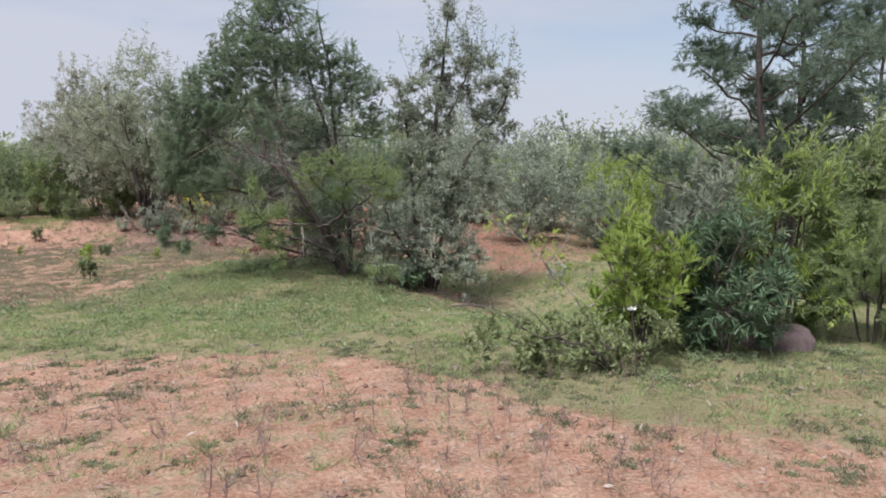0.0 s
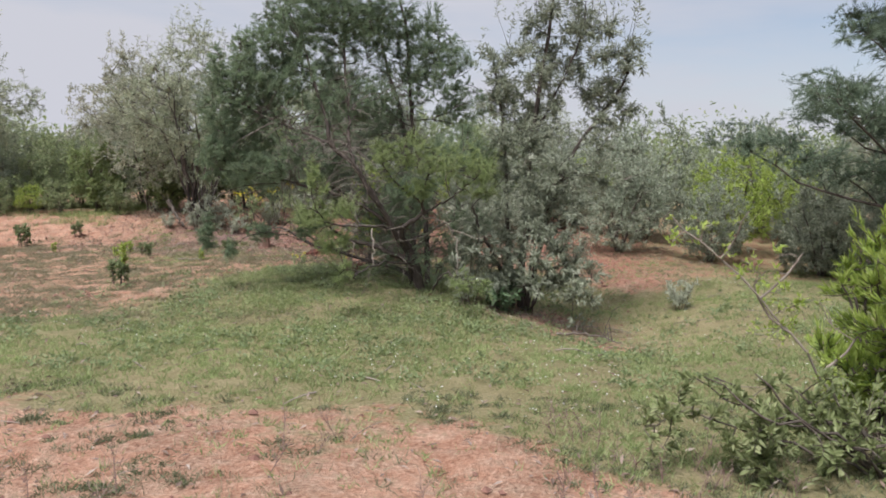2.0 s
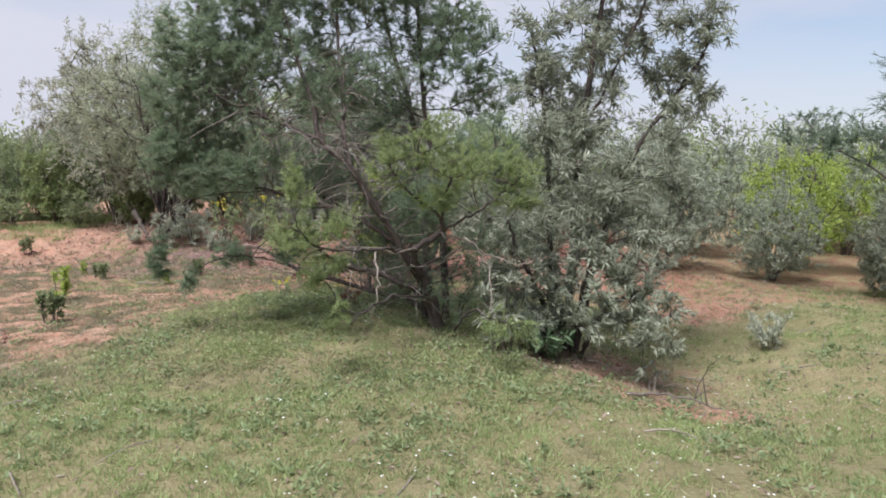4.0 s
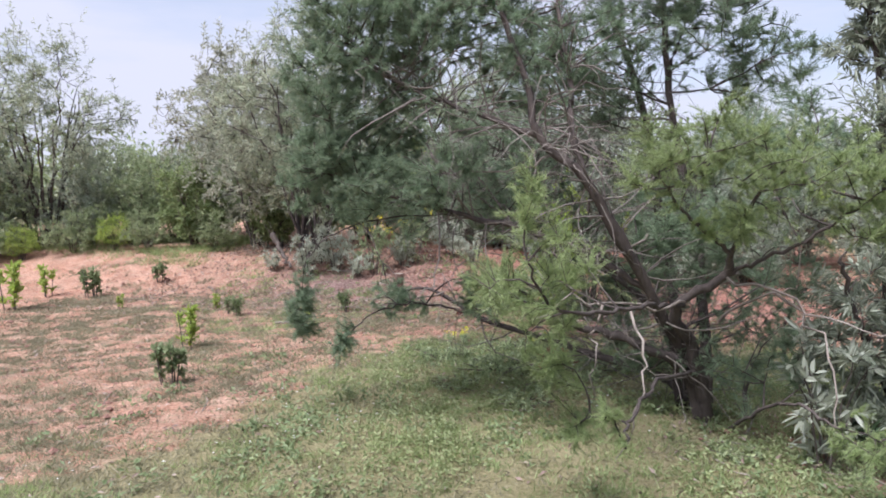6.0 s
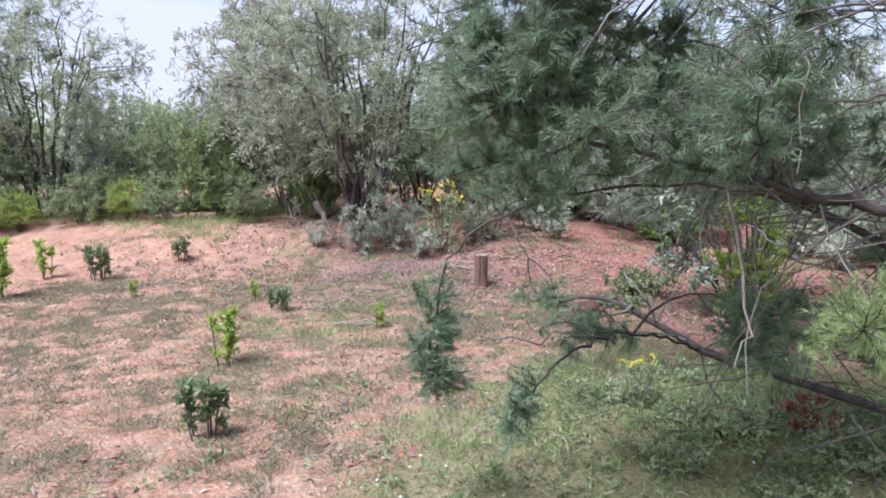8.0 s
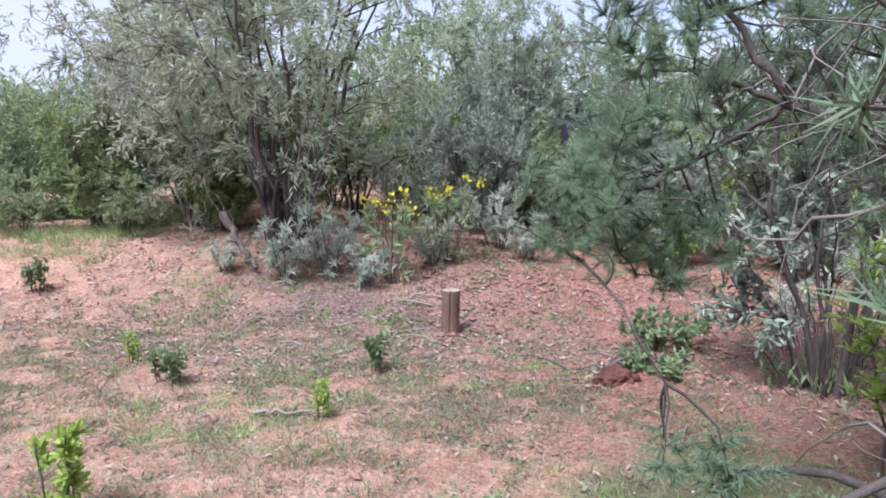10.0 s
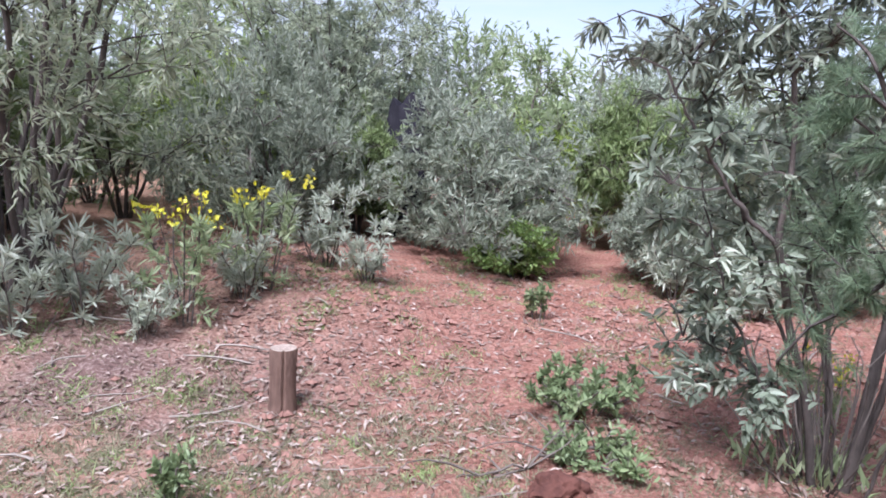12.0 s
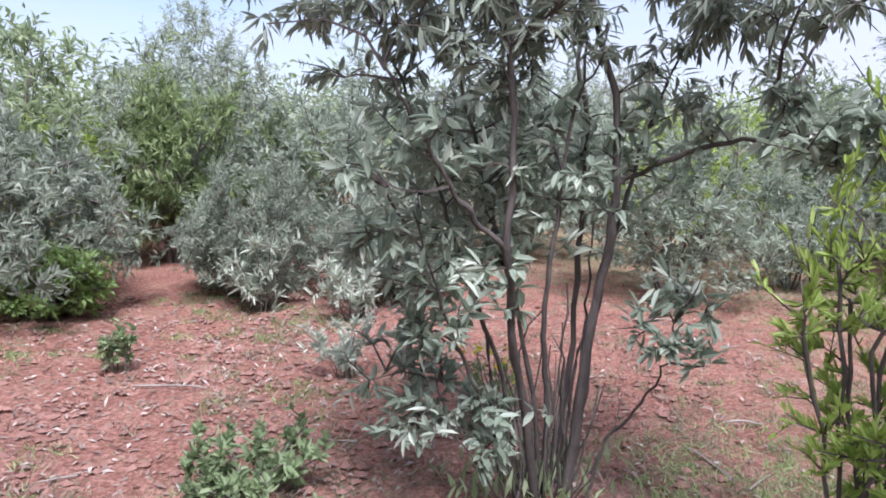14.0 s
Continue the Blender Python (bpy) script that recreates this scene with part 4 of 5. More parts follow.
herb("broad_leaf_plant", -0.85, 9.95, 0.7, 0.26, SILVER_LEAF, "silver-leaved plant under the limbs of the conifer", 99, stems=8, l=0.12, w=0.03, lift=0.2, twigs=46, per=8)
herb("broad_leaf_plant", -0.45, 10.0, 0.28, 0.25, DARK_LEAF, "low dark-green plant at the foot of the grey shrub", 100, stems=8, l=0.1, w=0.035, lift=0.2, twigs=50, per=9)


def second_conifer(name, x, y, h, r, seed, label):
    """An upright conifer: a bare dark trunk, and layers of boughs with sky between them."""
    root = thing(name, x, y, label, "tree")
    rng = np.random.default_rng(seed)
    trunk = curve_points([(0, 0, -0.1), (0.05, 0, h * 0.3), (-0.02, 0.05, h * 0.65), (0.06, 0, h)], 18, 0.02, seed)
    st, rad, cl = [trunk], [(0.085, 0.015)], []
    for i in range(22):
        a, s = i * 2.4 + rng.random(), 0.2 + 0.76 * i / 21
        k = r * (1.0 - 0.55 * s) * rng.uniform(0.55, 1.15)
        z = h * s
        e = np.array([math.cos(a) * k, math.sin(a) * k, z + 0.3 * k])
        st.append(curve_points([trunk[int(17 * s)], (e[0] * 0.5, e[1] * 0.5, z + 0.02), tuple(e)], 9, 0.03, seed + i))
        rad.append((0.024, 0.006))
        for f in (0.62, 0.92):
            cl.append((e[0] * f, e[1] * f, z + 0.3 * k * f + 0.08, 0.24 * k + 0.18, 0.24 * k + 0.18, 0.3))
    cl.append((0.05, 0, h, 0.3, 0.3, 0.4))
    needle = dict(n=26, spray=0.26, along=0.9, out=0.7, lift=0.1, l=0.085, w=0.0085, mat=PINE_SHADED, needle=True)
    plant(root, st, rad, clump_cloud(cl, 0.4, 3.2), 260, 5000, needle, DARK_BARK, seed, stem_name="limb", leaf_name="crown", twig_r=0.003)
    return root


pine = second_conifer("conifer_tree", 4.98, 11.55, 5.2, 2.75, 41, "tall open conifer with dark, shade-coloured needles above the bushes")
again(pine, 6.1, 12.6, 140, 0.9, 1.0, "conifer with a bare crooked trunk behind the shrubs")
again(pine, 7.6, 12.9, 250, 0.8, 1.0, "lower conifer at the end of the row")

# ---- shrubs near the start ----
shrub("lime_shrub", 1.6, 5.85, 1.16, 0.42, LIME_LEAF, "bright lime-green shrub with upright narrow leaves", seed=12, stems=14, branches=60, twigs=720, per=14, l=0.085, w=0.0105, spray=0.3, lift=0.9, along=1.0, out=0.45, low=-0.02, waist=0.5, wide=True, thick=0.008, gap=0.46, rise=0.0,
      also=dict(n=9, share=0.5, spray=0.3, along=0.8, out=0.7, lift=0.5, l=0.05, w=0.012, mat=FRESH_LEAF, wide=True, name="inner_foliage"))
shrub("dark_shrub", 2.3, 5.95, 1.12, 0.5, DARK_LEAF, "dense dark blue-green shrub beside the rock", seed=13, stems=7, branches=60, twigs=640, per=13, l=0.1, w=0.018, wide=True, low=0.03, waist=0.45, gap=0.44, shoots=20)
shrub("silver_shrub", 2.3, 6.3, 1.5, 0.3, BLUE_LEAF, "upright silver-leaved shrub behind the dark one", seed=17, stems=6, branches=26, twigs=220, per=16, l=0.085, w=0.015, wide=True, low=0.3, waist=0.6, lift=0.4, thick=0.01)
shrub("green_shrub", 3.1, 6.6, 1.72, 0.62, GREEN_LEAF, "mid-green leafy shrub with yellow-green shoots", seed=14, stems=7, branches=60, twigs=860, per=10, l=0.085, w=0.018, wide=True, low=-0.02, waist=0.5, gap=0.44, also=dict(n=12, share=0.6, spray=0.26, along=1.0, out=0.45, lift=0.7, l=0.09, w=0.012, mat=LIME_LEAF, wide=True, name="young_foliage"))


def needle_bush(x, y, h, r, seed, label, mat=PINE_LIGHT, twigs=700):
    root = thing("needle_bush", x, y, label, "shrub")
    needle = dict(n=70, spray=0.28, along=0.9, out=0.65, lift=0.1, l=0.07, w=0.004, mat=mat, needle=True)
    plant(root, fan_stems(5, h * 0.8, r * 0.7, seed), [(0.014, 0.004)] * 5, bush_cloud(h, r, -0.03, 0.42, seed, 0.40), 40, twigs, needle, DARK_BARK, seed)
    return root


needle_bush(3.75, 6.25, 1.3, 0.62, 15, "low feathery green bush with dark branches", twigs=900)


def sprawling_plant():
    root = thing("sprawling_shrub", 1.3, 5.35, "low sprawling shrub with small dark oval leaves", "shrub")
    rng = np.random.default_rng(16)
    st = [curve_points([(0, 0, -0.03), (-0.3 * k, 0.1 * math.sin(i * 2.2), 0.12 + 0.05 * i % 0.2), (-0.62 * k, 0.22 * math.sin(i * 2.2), 0.2 + 0.06 * (i % 3)), (-0.98 * k, 0.3 * math.sin(i * 2.2), 0.3 + 0.12 * (i % 3))], 12, 0.012, 50 + i)
          for i, k in enumerate((1.0, 0.8, 0.95, 0.6, 0.45, 0.75, 0.3, 0.9))]
    cl = [(-0.3, 0, 0.2, 0.45, 0.35, 0.28), (-0.75, -0.05, 0.2, 0.45, 0.3, 0.32), (0.1, 0, 0.25, 0.4, 0.35, 0.3)]
    plant(root, st, [(0.008, 0.003)] * 8, clump_cloud(cl, 0.48, 5.0), 40, 300, dict(n=16, spray=0.3, along=0.7, out=0.7, lift=0.3, l=0.05, w=0.02, mat=WEED_LEAF, wide=True), BARK, 16, twig_r=0.003)
    return root


sprawling_plant()


def arching_stalk():
    root = thing("arching_stalk", 1.35, 5.6, "long arching stalk with small yellow-green leaves", "plant")
    line = curve_points([(0, 0, -0.03), (-0.18, 0.05, 0.3), (-0.55, 0.1, 0.8), (-1.0, 0.1, 1.18)], 16, 0.008, 9)
    side = [line] + [curve_points([line[k], line[k] + np.array([0.12 * s, 0.03, 0.1]), line[k] + np.array([0.2 * s, 0.0, 0.24])], 6, 0.005, k) for k, s in ((6, 1), (8, -1), (10, 1), (12, 0.6))]
    cl = [(-0.88, 0.1, 1.1, 0.18, 0.08, 0.14), (-0.55, 0.1, 0.92, 0.2, 0.1, 0.16), (-0.35, 0.1, 0.75, 0.2, 0.1, 0.18), (-0.2, 0.05, 0.42, 0.14, 0.1, 0.16), (-0.45, 0.1, 0.65, 0.15, 0.1, 0.12)]
    plant(root, side, [(0.009, 0.003)] * 5, clump_cloud(cl, 0.3, 4.0), 20, 90, dict(n=8, spray=0.15, along=0.7, out=0.7, lift=0.4, l=0.032, w=0.012, mat=LIME_LEAF, wide=True), PALE_BARK, 17, twig_r=0.0025)


arching_stalk()


def white_flower(x, y, z):
    root = thing("white_flower", x, y, "single white blossom on a thin stalk", "flower")
    z0 = root.location[2]
    part("stalk", tubes(curve_points([(0.06, 0.05, -0.02), (0.03, 0.02, (z - z0) * 0.6), (0, 0, z - z0)], 8)[None], np.full((1, 8), 0.003), 5), BARK, root)
    rng = np.random.default_rng(5)
    a = np.linspace(0, 6.28, 9)[:-1]
    vf = leaves(np.tile([[0, 0, z - z0]], (8, 1)), np.stack([np.cos(a), np.sin(a) * 0.6 - 0.3, 0.5 + 0 * a], 1), 0.04, 0.028, rng, wide=True)
    part("blossom", vf, WHITE, root, "white petals")


white_flower(1.33, 5.08, 0.43)


def rock(x, y, w, d, h, seed, label):
    rng = np.random.default_rng(seed)
    bm = bmesh.new()
    bmesh.ops.create_icosphere(bm, subdivisions=4, radius=1.0)
    for v in bm.verts:
        p = np.array(v.co)
        k = 0.8 + 0.35 * float(vnoise(p * 1.6 + seed)) + 0.12 * float(vnoise(p * 5 + seed))
        v.co = Vector((p[0] * w * k / 2, p[1] * d * k / 2, p[2] * h * k))
    me = bpy.data.meshes.new("rock")
    bm.to_mesh(me)
    bm.free()
    me.polygons.foreach_set("use_smooth", [True] * len(me.polygons))
    me.materials.append(ROCK)
    ob = new("rock", me)
    ob.location = (x, y, float(ground_z(x, y)))
    return tagged(ob, label, "rock")


rock(2.87, 6.1, 0.58, 0.5, 0.19, 3, "rounded purple-brown boulder half sunk in the ground")

# ---- bushes round the clearing ----
GREY = dict(stems=8, branches=110, twigs=1000, per=15, l=0.105, w=0.022, thick=0.022)
tall_grey = shrub("grey_shrub", -6.55, 16.35, 3.7, 1.55, PALE_GREY_LEAF, "tall grey-leaved shrub with many upright stems", seed=61, low=0.12, waist=0.57, lift=-0.2, **dict(GREY, stems=16, twigs=1350, per=16, l=0.105, w=0.018, thick=0.03), bark=DARK_BARK)
dry = shrub("pale_shrub", -8.1, 17.6, 3.5, 1.5, DRY_LEAF, "tall shrub with pale dried flower heads", seed=62, low=0.05, lift=0.1, **dict(GREY, twigs=1300))
olive = shrub("olive_shrub", -9.6, 20.2, 2.4, 1.5, OLIVE_LEAF, "rounded olive-green bush at the edge of the clearing", seed=63, low=0.04, waist=0.45, **dict(GREY, twigs=560, per=13, l=0.15, w=0.036, branches=70))
green = shrub("green_shrub", -9.2, 17.3, 1.5, 0.6, GREEN_LEAF, "small dense dark-green bush on red earth", seed=64, low=0.06, waist=0.45, **dict(GREY, twigs=700, stems=6))
lime = shrub("lime_bush", 3.9, 15.9, 2.0, 1.05, LIME_LEAF, "spreading yellow-green bush behind the grey shrubs", seed=65, low=0.08, waist=0.5, **dict(GREY, twigs=1100, l=0.06, w=0.02))
mid_grey = shrub("grey_shrub", 2.5, 17.6, 2.4, 1.3, GREY_LEAF, "grey-green bush with fine leaves", seed=66, low=0.05, waist=0.5, **dict(GREY, twigs=700, l=0.125, w=0.03, branches=80))
blue = shrub("grey_shrub", -2.9, 18.75, 1.6, 1.2, BLUE_LEAF, "broad low shrub with silvery grey leaves", seed=67, low=0.02, waist=0.42, **dict(GREY, twigs=1200, l=0.11, lift=0.3))
shrub("green_shrub", -2.7, 18.0, 0.6, 0.45, FRESH_LEAF, "low bright-green bush against the grey shrub", seed=68, low=0.02, waist=0.4, **dict(GREY, twigs=420, l=0.06, w=0.024, thick=0.012, stems=6, branches=40))

again(tall_grey, -12.3, 17.3, 80, 1.02, 1.0, "tall grey shrub with an airy top")
again(tall_grey, -4.6, 20.6, 130, 0.95, 1.0, "tall grey shrub with slender stems")
again(tall_grey, 0.6, 21.6, 300, 0.8, 1.0, "grey shrub beyond the red clearing")
again(mid_grey, -0.2, 20.2, 40, 0.95, 0.95, "grey-green bush at the edge of the red clearing")
again(mid_grey, 1.7, 15.2, 160, 0.75, 0.95, "small grey tree with a dark stem")
again(mid_grey, 0.9, 18.6, 250, 0.9, 0.95, "grey-green bush behind the big conifer")
again(mid_grey, 5.6, 19.3, 90, 1.1, 0.9, "grey-green bush with fine leaves")
again(olive, -11.9, 19.8, 120, 0.8, 0.95, "olive-green bush at the edge of the clearing")
again(mid_grey, 5.4, 15.1, 20, 0.8, 1.0, "grey-green bush among the yellow-green ones")
again(mid_grey, 6.6, 13.9, 100, 0.95, 1.0, "grey-green bush below the conifers")
again(mid_grey, 3.1, 14.6, 300, 0.55, 1.0, "small grey bush on the open ground")
again(olive, 7.6, 15.4, 80, 0.95, 1.0, "olive bush below the conifers")
again(olive, -10.4, 18.6, 210, 0.72, 0.95, "olive-green bush behind the pale shrub")
again(olive, -13.9, 17.2, 20, 1.0, 0.95, "olive-green bush beside the tall grey shrub")
again(olive, -6.0, 22.0, 300, 1.2, 1.05, "olive-green bush in the thicket")
again(olive, -1.9, 21.6, 70, 1.15, 1.0, "olive-green bush behind the silvery shrub")
again(green, -4.15, 19.4, 30, 0.9, 0.95, "dark-green bush in the shade of the thicket")
again(green, 0.3, 19.2, 110, 0.9, 1.1, "dark-green bush between grey shrubs")
again(green, -7.6, 17.4, 190, 0.9, 1.0, "dark-green bush under the tall shrubs")
again(green, 4.9, 8.4, 250, 1.1, 1.2, "green bush beyond the near shrubs")
again(lime, 5.6, 17.8, 60, 1.0, 1.0, "yellow-green bush farther back")
again(lime, 1.9, 22.5, 200, 0.9, 1.0, "yellow-green bush in the distance")
again(dry, -10.6, 20.6, 100, 0.85, 0.9, "pale shrub with dried flower heads, farther back")
again(dry, 8.4, 19.5, 10, 0.9, 0.9, "pale dry shrub below the conifers")
again(blue, 4.4, 13.3, 50, 0.7, 1.1, "low silvery shrub in the open")
again(blue, -1.15, 17.75, 130, 0.62, 1.15, "silvery shrub at the edge of the red clearing")
again(blue, -0.2, 16.9, 220, 0.6, 1.0, "silvery shrub behind the many-stemmed shrub")
again(blue, -5.0, 18.6, 300, 0.8, 1.4, "silvery shrub in the thicket")
for x, y, t, k in ((-11.2, 16.7, 30, 0.34), (-9.9, 17.0, 100, 0.3), (-8.6, 17.0, 210, 0.3), (-12.4, 16.1, 160, 0.36)):
    again(olive, x, y, t, k, 0.9, "low olive bush on the grass in front of the thicket")
for x, y, t, k in ((-10.5, 16.9, 60, 0.36), (-11.9, 16.3, 240, 0.34)):
    again(lime, x, y, t, k, 0.9, "low yellow-green bush in front of the thicket")
again(olive, -12.9, 16.5, 200, 0.62, 0.9, "low olive bush under the tall grey shrub")
again(mid_grey, -11.6, 17.6, 130, 0.6, 1.0, "grey-green bush at the foot of the tall shrub")
again(mid_grey, -13.2, 16.9, 60, 0.62, 0.95, "grey-green bush under the tall shrub")
again(olive, -10.9, 17.9, 310, 0.6, 0.9, "low olive bush in front of the thicket")
again(mid_grey, -9.9, 19.0, 220, 0.8, 0.95, "grey-green bush behind the dark-green one")
again(olive, -8.4, 18.9, 150, 0.75, 1.0, "olive bush behind the pale shrub")
again(green, -7.3, 18.3, 20, 1.0, 1.1, "dark-green bush behind the tall grey shrub")
again(olive, -4.6, 20.3, 280, 0.6, 1.0, "olive bush at the end of the red path")
again(green, -0.95, 19.5, 70, 1.05, 1.25, "green bush between the grey shrubs")
again(lime, -1.5, 20.6, 130, 0.75, 1.1, "yellow-green bush behind the silvery shrub")
again(lime, -5.7, 19.6, 240, 0.8, 1.2, "yellow-green bush deep in the thicket")
again(blue, -4.9, 19.6, 200, 0.9, 1.3, "silvery bush in the thicket")
again(olive, -6.6, 19.3, 250, 0.85, 1.1, "olive-green bush in the thicket")
again(mid_grey, -7.3, 20.6, 80, 0.8, 1.1, "grey-green bush deep in the thicket")
again(mid_grey, -3.9, 21.6, 10, 1.1, 1.1, "grey-green bush at the end of the red path")


# ---- the near shrub of the red clearing ----
def near_shrub():
    root = thing("broad_leaf_shrub", -2.33, 13.92, "many-stemmed shrub with large grey-green drooping leaves", "shrub")
    o = root.location[2]
    st = [curve_points(rows, 24, 0.006, 70 + i) for i, rows in enumerate([
        [(0.04, -0.12, -0.1), (0.06, -0.18, 0.45), (0.08, -0.21, 0.77), (0.1, -0.25, 1.08), (0.11, -0.27, 1.28), (0.1, -0.25, 1.65), (0.1, -0.15, 1.96), (0.12, -0.1, 2.7)],
        [(0.11, -0.27, 1.28), (0.13, -0.35, 1.32), (0.15, -0.59, 1.42), (0.15, -0.86, 1.46), (0.11, -1.13, 1.47)],
        [(-0.03, -0.05, -0.1), (-0.15, -0.05, 0.45), (-0.3, -0.1, 0.8), (-0.41, -0.16, 1.08), (-0.4, -0.17, 1.36), (-0.42, -0.17, 1.66), (-0.5, -0.1, 2.1), (-0.6, 0.0, 2.6)],
        [(-0.41, -0.16, 1.08), (-0.55, -0.1, 1.22), (-0.68, -0.05, 1.42), (-0.82, 0.0, 1.66)],
        [(0.12, -0.02, -0.1), (0.2, -0.05, 0.72), (0.22, -0.06, 1.33), (0.21, -0.04, 1.77), (0.25, 0.0, 2.5)],
        [(0.08, -0.2, -0.05), (0.1, -0.25, 0.22), (0.12, -0.39, 0.44), (0.12, -0.5, 0.65), (0.12, -0.51, 0.78)],
        [(-0.06, 0.0, -0.1), (-0.25, 0.02, 0.35), (-0.45, 0.05, 0.75), (-0.6, 0.1, 1.2)],
        [(0.0, 0.08, -0.1), (0.1, 0.3, 0.4), (0.2, 0.5, 0.9), (0.2, 0.7, 1.5)],
        [(0.0, -0.06, -0.1), (-0.06, -0.1, 0.4), (-0.12, -0.12, 0.8), (-0.1, -0.16, 1.25), (0.0, -0.2, 1.8)],
        [(0.07, -0.1, -0.1), (0.16, -0.14, 0.5), (0.2, -0.2, 1.0), (0.3, -0.3, 1.5), (0.45, -0.45, 2.0)],
        [(0.02, -0.02, -0.1), (0.02, 0.04, 0.5), (-0.1, 0.1, 1.0), (-0.2, 0.2, 1.6), (-0.3, 0.25, 2.2)],
        [(-0.02, -0.1, -0.1), (-0.1, -0.2, 0.3), (-0.2, -0.25, 0.6), (-0.25, -0.3, 0.95)],
        [(0.1, -0.05, -0.1), (0.25, -0.02, 0.4), (0.4, 0.0, 0.8), (0.5, 0.05, 1.3)],
        [(-0.05, 0.02, -0.1), (-0.14, 0.05, 0.5), (-0.3, 0.1, 0.9), (-0.5, 0.12, 1.4), (-0.7, 0.15, 1.8)],
    ])]
    cl = [(-0.42, 0.1, 0.9, 0.36, 0.34, 0.45), (-0.35, 0.0, 0.45, 0.24, 0.22, 0.22), (0.05, 0.15, 1.2, 0.3, 0.28, 0.4), (-0.55, 0.1, 2.0, 0.5, 0.45, 0.32), (0.1, -0.1, 2.3, 0.5, 0.45, 0.4), (0.35, -0.5, 1.95, 0.4, 0.4, 0.3), (0.12, -1.0, 1.55, 0.26, 0.3, 0.24), (-0.85, 0.2, 1.9, 0.4, 0.38, 0.3), (-0.4, 0.0, 1.85, 0.4, 0.35, 0.28),
          (0.3, 0.6, 1.4, 0.4, 0.36, 0.45), (-0.1, 0.2, 2.7, 0.55, 0.5, 0.35), (0.12, -0.5, 0.75, 0.22, 0.2, 0.25), (-0.7, 0.05, 1.2, 0.3, 0.28, 0.36), (-0.55, 0.2, 0.6, 0.3, 0.28, 0.3), (-0.3, 0.1, 1.5, 0.4, 0.36, 0.3), (0.2, -0.3, 1.5, 0.4, 0.36, 0.35), (0.2, -0.8, 1.98, 0.42, 0.42, 0.26), (-0.2, -0.1, 2.05, 0.5, 0.42, 0.3), (-0.9, 0.1, 2.2, 0.4, 0.4, 0.3)]
    broad = dict(n=6, spray=0.2, along=0.7, out=0.9, lift=-0.25, l=0.082, w=0.028, mat=BROAD_LEAF, wide=True, up=0.7, keep=lambda p: p[:, 2] < 1.6)
    plant(root, st, [(0.025, 0.007), (0.012, 0.004), (0.020, 0.006), (0.011, 0.004), (0.016, 0.005), (0.008, 0.003), (0.009, 0.003), (0.010, 0.003), (0.014, 0.005), (0.012, 0.004), (0.011, 0.004), (0.008, 0.003), (0.009, 0.003), (0.011, 0.004)], clump_cloud(cl, 0.48, 4.6), 220, 1700,
          broad, DARK_BARK, 71, twig_r=0.004,
          also=(dict(broad, n=8, spray=0.26, along=0.5, out=0.7, lift=-0.65, l=0.082, w=0.018, mat=HANGING_BACKLIT_LEAF, name="hanging_foliage", keep=lambda p: p[:, 2] >= 1.6), dict(broad, n=5, spray=0.1, share=0.22, lift=0.25, l=0.09, w=0.024, mat=SILVER_LEAF, name="silver_foliage")))
    rng = np.random.default_rng(72)
    a = rng.normal(0, 0.09, (46, 3)) * np.array([1, 1, 0])
    b = a * 2.2 + np.array([0, 0, 1]) * rng.uniform(0.15, 0.7, (46, 1)) + rng.normal(0, 0.05, (46, 3))
    part("dry_undergrowth", tubes(bows(a, b, 6, 0, 0.06, rng), np.linspace(0.0065, 0.003, 6)[None] * rng.uniform(0.5, 1.1, (46, 1)), 4), BARK, root, "dry brown shoots round the foot")
    a = rng.normal(0, 0.16, (120, 3)) * np.array([1, 1, 0])
    vf = leaves(a + np.array([0, 0, 0.05]), np.stack([rng.normal(0, 0.3, 120), rng.normal(0, 0.3, 120), np.ones(120) * 0.7], 1), 0.13, 0.024, rng)
    part("young_undergrowth", vf, OLIVE_LEAF, root, "olive-green shoots at the foot")


near_shrub()

shrub("lime_sapling", -2.45, 12.7, 1.42, 0.3, LIME_LEAF, "slender young shrub with bright green leaves", seed=81, stems=9, branches=40, twigs=230, per=12, l=0.055, w=0.014, wide=True, low=0.1, lift=0.5, along=0.9, out=0.6, thick=0.008, spray=0.25)


# silver herbs and yellow flowers under the tall shrubs
silver = herb("silver_plant", -6.0, 15.95, 0.55, 0.32, SILVER_LEAF, "silver-leaved plant under the tall shrubs", 91, stems=8, l=0.11, w=0.019, group="silver plants")
for x, y, t, s in ((-5.05, 16.3, 40, 0.75), (-4.5, 17.3, 90, 1.05), (-4.15, 16.95, 150, 0.75), (-6.35, 15.75, 10, 0.9), (-7.0, 15.9, 230, 0.5), (-1.35, 17.3, 20, 1.0), (-0.95, 16.6, 100, 0.9), (-1.9, 15.6, 60, 0.6), (-5.6, 15.75, 300, 0.6), (1.75, 11.0, 40, 0.6)):
    again(silver, x, y, t, s)
flower = herb("yellow_flower_plant", -5.4, 15.95, 0.85, 0.3, HERB_LEAF, "leafy green plant with yellow flower heads", 92, stems=7, l=0.1, w=0.022, twigs=40, per=13, flowers=YELLOW, group="yellow-flowered plants")
for x, y, t, s in ((-4.95, 16.45, 70, 1.0), (-1.95, 14.4, 200, 0.55), (-3.15, 11.45, 30, 0.35), (-2.5, 11.35, 80, 0.3)):
    again(flower, x, y, t, s)

